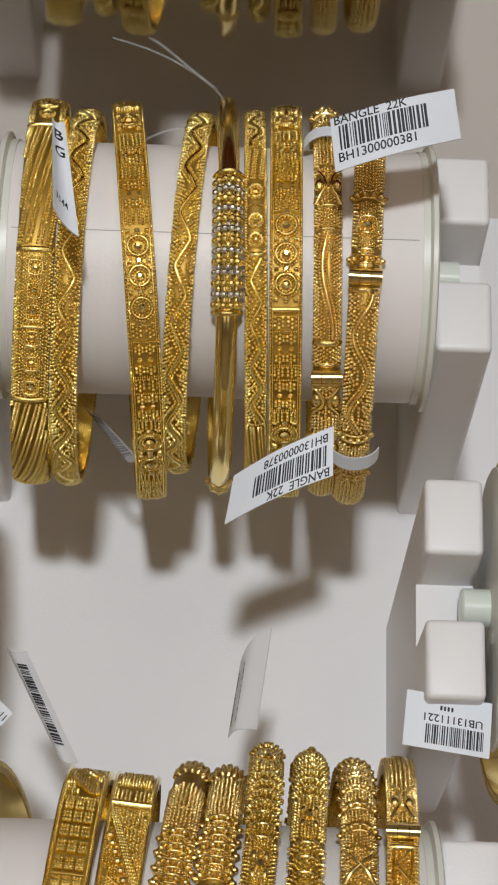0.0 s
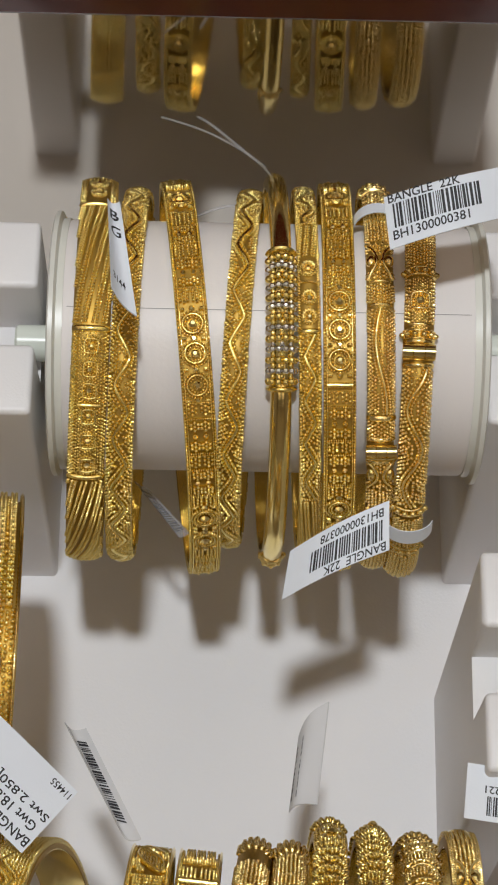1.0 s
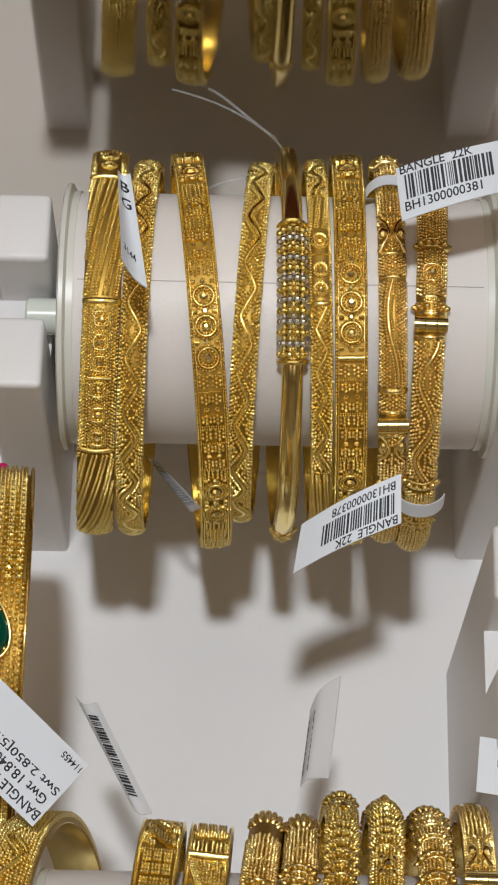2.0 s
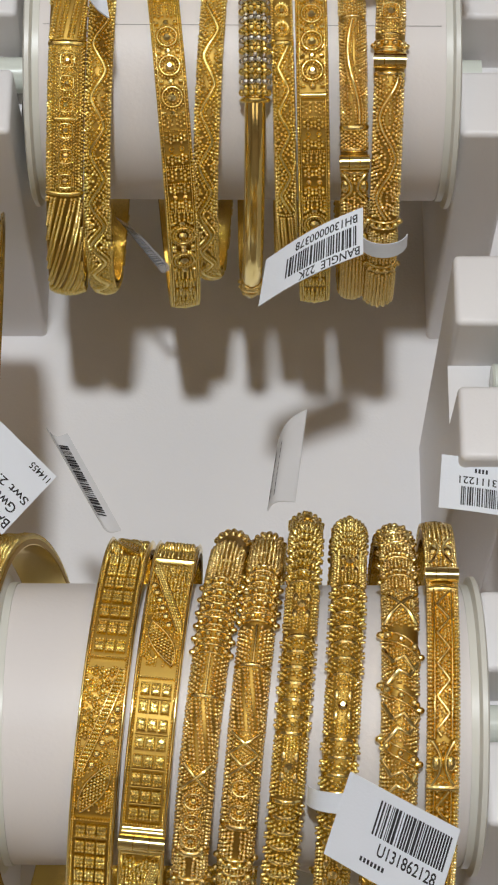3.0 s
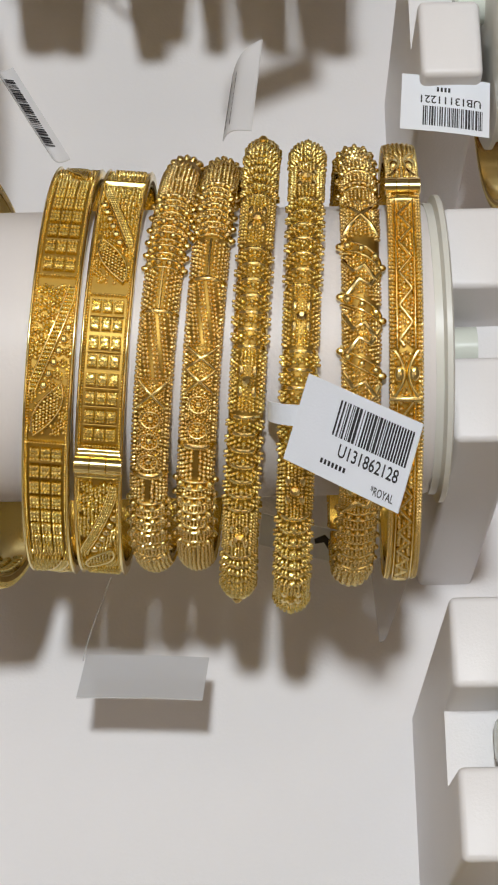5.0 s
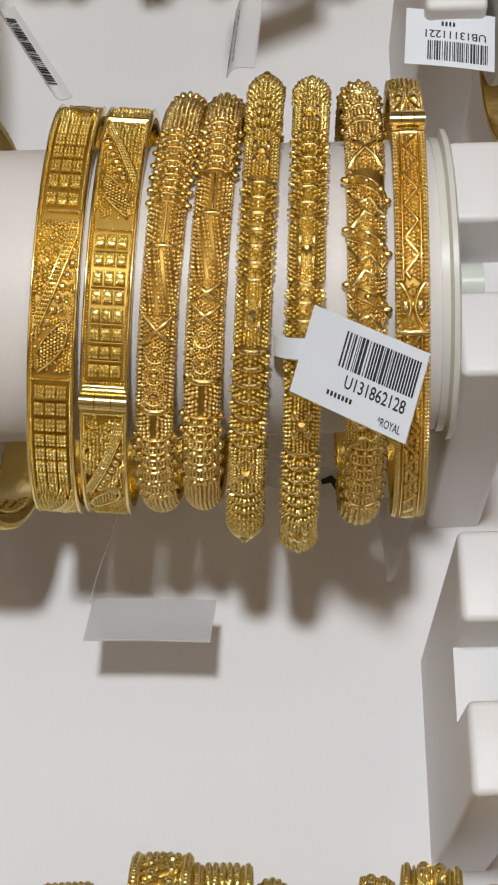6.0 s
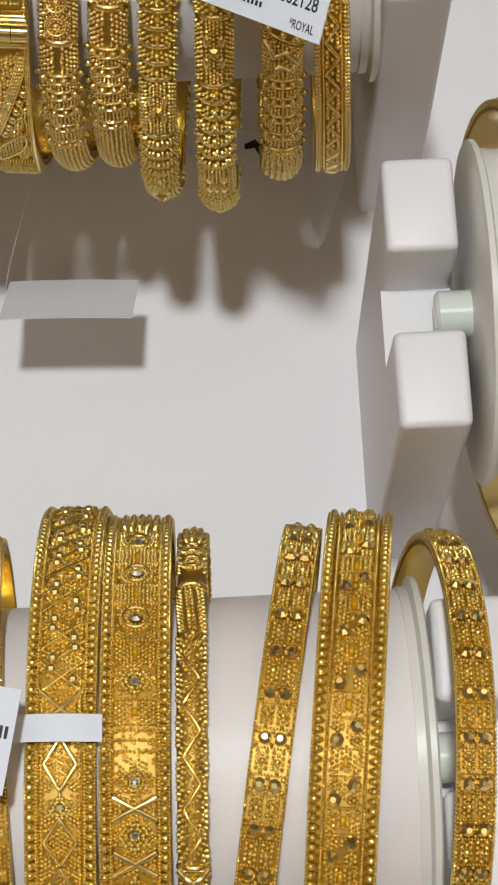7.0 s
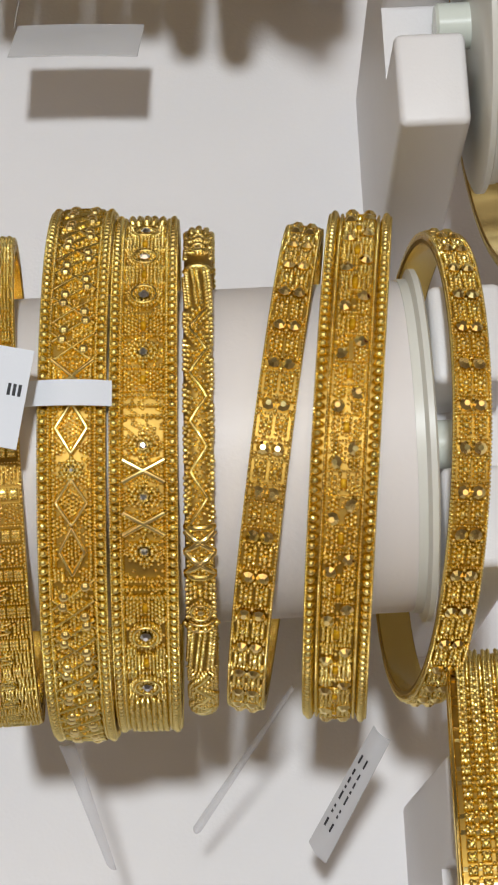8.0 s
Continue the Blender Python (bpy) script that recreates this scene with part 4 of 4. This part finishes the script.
chain_mesh(b, 5, 0.15, 33, 280)
b.grains(-5, 33, -0.9, 0.9, 0.09)
a = np.linspace(0, math.tau, 40)
drop_p, drop_s = 9 - np.cos(a) * 8.5, 0.05 + 0.5 * np.sin(a) * (1 - 0.35 * np.cos(a))
b.mesh("stone_setting", b.wire(drop_p, drop_s, 0.07, 0.12), BRIGHT)
b.mesh("drop_stone", b.stamp(BALL, np.array([10.0]), np.array([0.05]), 0.3, 0.45, 0.02, aspect=1.35), EMERALD, "dark green drop-shaped stone")
for k in range(7):
    q = k * math.tau / 6
    out = 1 if k else 0
    b.mesh("pink_stone", b.stamp(BALL, np.array([24 + 2.4 * out * math.sin(q)]), np.array([0.1 + 0.22 * out * math.cos(q)]), 0.055, 1.0, 0.05), RUBY, "small pink stone of a cluster")
b.mesh("pink_stone", b.stamp(BALL, np.array([-62.0]), np.array([0.1]), 0.1, 0.8, 0.05), RUBY, "small pink stone")
b = side_bangle(-PITCH + 0.02, -3.27, 0.017, -0.187, 3.18, 0.75, 0.2, "flat gold bangle with filigree leaning on the roll")
b.rim(-0.93, 0.045), b.rim(0.93, 0.045)
b.wave(0, 360, 0.4, 20, 0.06, sharp=0.4)
# bead work that shows on its inside
g, q = b.grid(62, 128, -0.8, 0.95, 0.17)
b.mesh("inner_bead", b.stamp(BALL, g, q, 0.085, -1.2, -0.17), stuff=True)


# ---- labels, straps, threads ----
def letters(text):
    """The outlines of a line of text as vertices in a unit box and faces."""
    cu = bpy.data.curves.new("print", "FONT")
    cu.body, cu.resolution_u, cu.offset = text, 3, 0.012
    ob = new("print", cu)
    me = bpy.data.meshes.new_from_object(ob.evaluated_get(bpy.context.evaluated_depsgraph_get()))
    v = np.array([tuple(q.co) for q in me.vertices])
    f = [tuple(p.vertices) for p in me.polygons]
    bpy.data.objects.remove(ob)
    bpy.data.meshes.remove(me)
    bpy.data.curves.remove(cu)
    lo, hi = v.min(0), v.max(0)
    return (v[:, :2] - lo[:2]) / (hi[:2] - lo[:2]), f


class Label:
    """A card spanned by four corners (as it is read: top left, top right, bottom right, bottom left), bowed along its length."""

    def __init__(self, label, corners, bow=0.0, mat=None, category="price tag", name="price_tag"):
        self.c = [Vector(c) for c in corners]
        self.n = (self.c[1] - self.c[0]).cross(self.c[0] - self.c[3]).normalized()
        if self.n.z < 0:
            self.n = -self.n
        self.bow = bow
        self.base = sum(self.c, Vector()) / 4
        self.ob = thing(name, label, category, "labels on the bangles", Matrix.Translation(self.base * CM))
        bm = bmesh.new()
        nu, nv, th = 14, 4, 0.012
        g = [[[bm.verts.new(self.at(i / nu, j / nv, s * th)) for j in range(nv + 1)] for i in range(nu + 1)] for s in (-1, 1)]
        for i in range(nu):
            for j in range(nv):
                bm.faces.new((g[1][i][j], g[1][i + 1][j], g[1][i + 1][j + 1], g[1][i][j + 1]))
                bm.faces.new((g[0][i][j], g[0][i][j + 1], g[0][i + 1][j + 1], g[0][i + 1][j]))
        for i in range(nu):
            for j in (0, nv):
                bm.faces.new((g[0][i][j], g[0][i + 1][j], g[1][i + 1][j], g[1][i][j]))
        for j in range(nv):
            for i in (0, nu):
                bm.faces.new((g[0][i][j], g[0][i][j + 1], g[1][i][j + 1], g[1][i][j]))
        part("card", bm, mat or CARD, self.ob)

    def at(self, u, v, lift=0.0):
        p = (self.c[0] * (1 - u) + self.c[1] * u) * (1 - v) + (self.c[3] * (1 - u) + self.c[2] * u) * v
        return p + self.n * (lift + self.bow * math.sin(math.pi * min(1, max(0, u)))) - self.base

    def flat(self, name, polys, mat=None):
        bm = bmesh.new()
        for poly in polys:
            try:
                bm.faces.new([bm.verts.new(self.at(u, v, 0.018)) for u, v in poly])
            except ValueError:
                pass
        return part(name, bm, mat or INK, self.ob, smooth=False)

    def text(self, s, u0, v0, u1, v1):
        v, f = letters(s)
        bm = bmesh.new()
        vs = [bm.verts.new(self.at(u0 + (u1 - u0) * a, v1 + (v0 - v1) * b, 0.018)) for a, b in v]
        for q in f:
            bm.faces.new([vs[i] for i in q])
        part("print_line", bm, INK, self.ob, smooth=False)

    def barcode(self, u0, v0, u1, v1, n=34, seed=1, across=False):
        rnd = random.Random(seed)
        edges = [0.0]
        for _ in range(2 * n):
            edges.append(edges[-1] + rnd.choice((1, 2, 2, 3) if len(edges) % 2 else (1, 1, 2)))
        polys = []
        for a, b in zip(edges[::2], edges[1::2]):
            a, b = a / edges[-1], b / edges[-1]
            if across:
                polys.append([(u0, v0 + (v1 - v0) * a), (u1, v0 + (v1 - v0) * a), (u1, v0 + (v1 - v0) * b), (u0, v0 + (v1 - v0) * b)])
            else:
                polys.append([(u0 + (u1 - u0) * a, v0), (u0 + (u1 - u0) * b, v0), (u0 + (u1 - u0) * b, v1), (u0 + (u1 - u0) * a, v1)])
        tagged(self.flat("barcode", polys), kind="stuff")

    def blank_line(self, u0, v0, u1, v1, n=6):
        """Print that cannot be given: a row of plain bars."""
        w = (u1 - u0) / n
        self.flat("print_bar", [[(u0 + w * i, v0), (u0 + w * (i + 0.6), v0), (u0 + w * (i + 0.6), v1), (u0 + w * i, v1)] for i in range(n)])


def strap(b, phi, wide, s0, s1):
    """The paper loop of a label round a bangle."""
    bm = bmesh.new()
    rows = []
    for f in (-0.5, 0.5):
        q, _, _, n = b.at(np.full(13, phi + f * wide), np.linspace(s0, s1, 13), 0.17)
        rows.append([bm.verts.new(tuple(v)) for v in q])
        rows.append([bm.verts.new(tuple(v - 0.015 * m)) for v, m in zip(q, n)])
    for a, c in ((0, 2), (1, 3), (0, 1), (2, 3)):
        for i in range(12):
            bm.faces.new((rows[a][i], rows[a][i + 1], rows[c][i + 1], rows[c][i]))
    ob = part("label_strap", bm, CARD)
    ob.matrix_world = b.ob.matrix_world
    return tagged(ob, "white paper label strap looped round a bangle", "label strap")


def thread(pts, r, label, mat):
    cu = bpy.data.curves.new("thread", "CURVE")
    cu.dimensions, cu.bevel_depth, cu.bevel_resolution = "3D", r * CM, 2
    sp = cu.splines.new("NURBS")
    sp.points.add(len(pts) - 1)
    for p, c in zip(sp.points, pts):
        p.co = (*[v * CM for v in c], 1)
    sp.use_endpoint_u, sp.order_u = True, 4
    tmp = new("thread", cu)
    me = bpy.data.meshes.new_from_object(tmp.evaluated_get(bpy.context.evaluated_depsgraph_get()))
    bpy.data.objects.remove(tmp)
    return tagged(link("tag_thread", me, mat), label, "thread")


la = Label("white barcode label held upright by its strap", [(1.81, 0.61, 10.45), (3.67, 1.01, 10.8), (3.8, 0.32, 10.5), (1.91, -0.22, 10.3)], 0.12)
la.text("BANGLE  22K", 0.03, -0.02, 0.62, 0.15), la.barcode(0.06, 0.18, 0.78, 0.64, 27, 3), la.text("BH1300000381", 0.04, 0.68, 0.66, 0.86)
strap(rings[7], -27, 4.5, -1.05, 1.05)
lb = Label("white barcode label curling down from its strap", [(2.07, -4.05, 7.5), (0.4, -4.72, 6.95), (0.52, -3.95, 7.1), (2.07, -3.25, 7.6)], 0.16)
lb.text("BANGLE  22K", 0.03, 0.02, 0.6, 0.2), lb.barcode(0.06, 0.24, 0.75, 0.66, 27, 4), lb.text("BH1300000378", 0.05, 0.72, 0.66, 0.9)
strap(rings[8], 72, 5, -1.05, 1.05)
le = Label("white label card with a large barcode tied to a bangle", [(1.64, -13.2, 9.9), (3.03, -14.1, 10.4), (2.69, -15.14, 10.0), (1.29, -14.21, 9.5)], 0.03)
le.barcode(0.33, 0.12, 0.97, 0.52, 27, 5), le.text("U131862128", 0.42, 0.57, 0.93, 0.72), le.blank_line(0.3, 0.8, 0.53, 0.855, 7), le.text("*ROYAL", 0.75, 0.84, 0.94, 0.94)
strap(rings[14], 29, 4.5, -1.05, 1.05)
lf = Label("white barcode label lying against a post", [(4.52, -8.36, 6.9), (3.2, -8.17, 6.9), (3.26, -7.36, 7.1), (4.56, -7.55, 7.1)], 0.06)
lf.barcode(0.08, 0.1, 0.76, 0.45, 27, 6), lf.text("UB13111221", 0.1, 0.5, 0.78, 0.64), lf.blank_line(0.45, 0.72, 0.62, 0.8, 4)
lg = Label("white weight label card lying over a broad bangle", [(-3.4, -9.1, 8.0), (-4.7, -8.0, 8.5), (-3.93, -7.12, 8.85), (-2.62, -8.2, 8.1)], 0.03)
lg.text("BANGLE 22K", 0.02, 0.06, 0.66, 0.19), lg.text("Gwt 18.840", 0.06, 0.25, 0.62, 0.38), lg.text("Swt 2.850[5.700]", 0.03, 0.44, 0.92, 0.58), lg.text("114455", 0.02, 0.84, 0.22, 0.93)
lh = Label("white label seen edge-on beside a bangle", [(-2.47, 0.81, 9.9), (-2.28, 0.78, 9.85), (-1.94, -1.3, 10.0), (-2.33, -0.96, 10.3)], -0.08)
lh.text("B", 0.2, 0.08, 0.8, 0.18), lh.text("G", 0.2, 0.24, 0.8, 0.34), lh.text("3144", 0.15, 0.76, 0.7, 0.83)
lc = Label("translucent white label strip with a barcode", [(-2.98, -6.63, 6.4), (-2.65, -6.69, 6.3), (-1.7, -8.62, 7.0), (-2.02, -8.49, 7.0)], -0.12, CLOUDY)
lc.barcode(0.35, 0.12, 0.78, 0.86, 30, 7, True)
ld = Label("translucent white label strip standing on a bangle", [(0.73, -6.58, 5.7), (1.2, -6.06, 5.9), (0.99, -7.85, 6.3), (0.56, -7.96, 6.2)], 0.12, CLOUDY)
ld.barcode(0.06, 0.2, 0.4, 0.92, 9, 8, True)
lk = Label("cloudy plastic label hanging from its nylon thread", [(-1.82, -14.84, 1.7), (0.155, -14.92, 1.7), (0.055, -15.79, 2.5), (-1.92, -15.71, 2.5)], 0.02, CLOUDY)
thread([(-1.85, -15.0, 2.0), (-1.75, -14.6, 2.3), (-1.5, -14.3, 2.8), (-1.31, -14.08, 3.6)], 0.012, "clear nylon thread of a label", CLEAR)
li = Label("white label card tied to a broad bangle", [(-1.8, -22.26, 9.4), (-1.02, -22.43, 9.4), (-1.26, -23.58, 9.4), (-2.03, -23.41, 9.4)], 0.02)
li.blank_line(0.72, 0.36, 0.95, 0.48, 3)
strap(rings[18], -2.3, 5, -1.12, 0.95)
lj = Label("small white label between two bangles", [(1.05, -12.99, 3.3), (2.22, -13.3, 3.3), (2.15, -13.72, 3.0), (0.99, -13.41, 3.0)], 0.05)
lj.flat("emblem", [[(0.72, 0.4), (0.85, 0.2), (0.98, 0.45), (0.94, 0.7), (0.85, 0.45), (0.74, 0.55)]])
Label("grey translucent label strip hanging below a bangle", [(-1.28, -26.39, 4.5), (-1.08, -26.35, 4.5), (-0.68, -27.94, 2.8), (-0.82, -27.86, 2.8)], 0.05, CLEAR)
lm = Label("translucent label strip with a dotted code", [(2.89, -26.31, 4.2), (3.1, -26.52, 4.2), (2.21, -27.99, 2.6), (1.99, -27.68, 2.6)], 0.05, CLOUDY)
lm.barcode(0.2, 0.2, 0.6, 0.82, 8, 9, True)
Label("thin label seen on edge below a bangle", [(1.83, -25.74, 4.5), (1.89, -25.77, 4.5), (0.5, -27.49, 2.8), (0.4, -27.42, 2.8)], 0.1, CLEAR)
lo = Label("dark printed label strip behind the bangles", [(-2.11, -1.68, 4.5), (-1.87, -1.82, 4.5), (-1.13, -2.44, 4.0), (-1.3, -2.52, 4.0)], 0.03, CLEAR)
lo.barcode(0.1, 0.1, 0.9, 0.9, 20, 10, True)
Label("clear plastic drop tag under the roll", [(2.69, -13.83, 3.5), (3.43, -13.78, 3.5), (2.95, -14.95, 3.0), (2.83, -15.04, 3.0)], 0.1, CLEAR)
thread([(-1.76, 3.86, 7.5), (-1.22, 3.52, 7.8), (-0.54, 3.1, 8.0), (0.05, 2.97, 7.4), (0.15, 2.9, 7.2)], 0.02, "clear plastic thread standing up behind the bangles", CLEAR)
thread([(0.05, 2.97, 7.4), (-0.44, 2.97, 8.0), (-0.93, 3.58, 7.9), (-1.13, 3.81, 7.6)], 0.025, "clear plastic thread standing up behind the bangles", CLEAR)
thread([(-1.14, 2.06, 7.2), (-0.76, 2.07, 7.6), (-0.38, 2.15, 7.6), (-0.23, 2.2, 7.2)], 0.025, "clear plastic thread between two bangles", CLEAR)
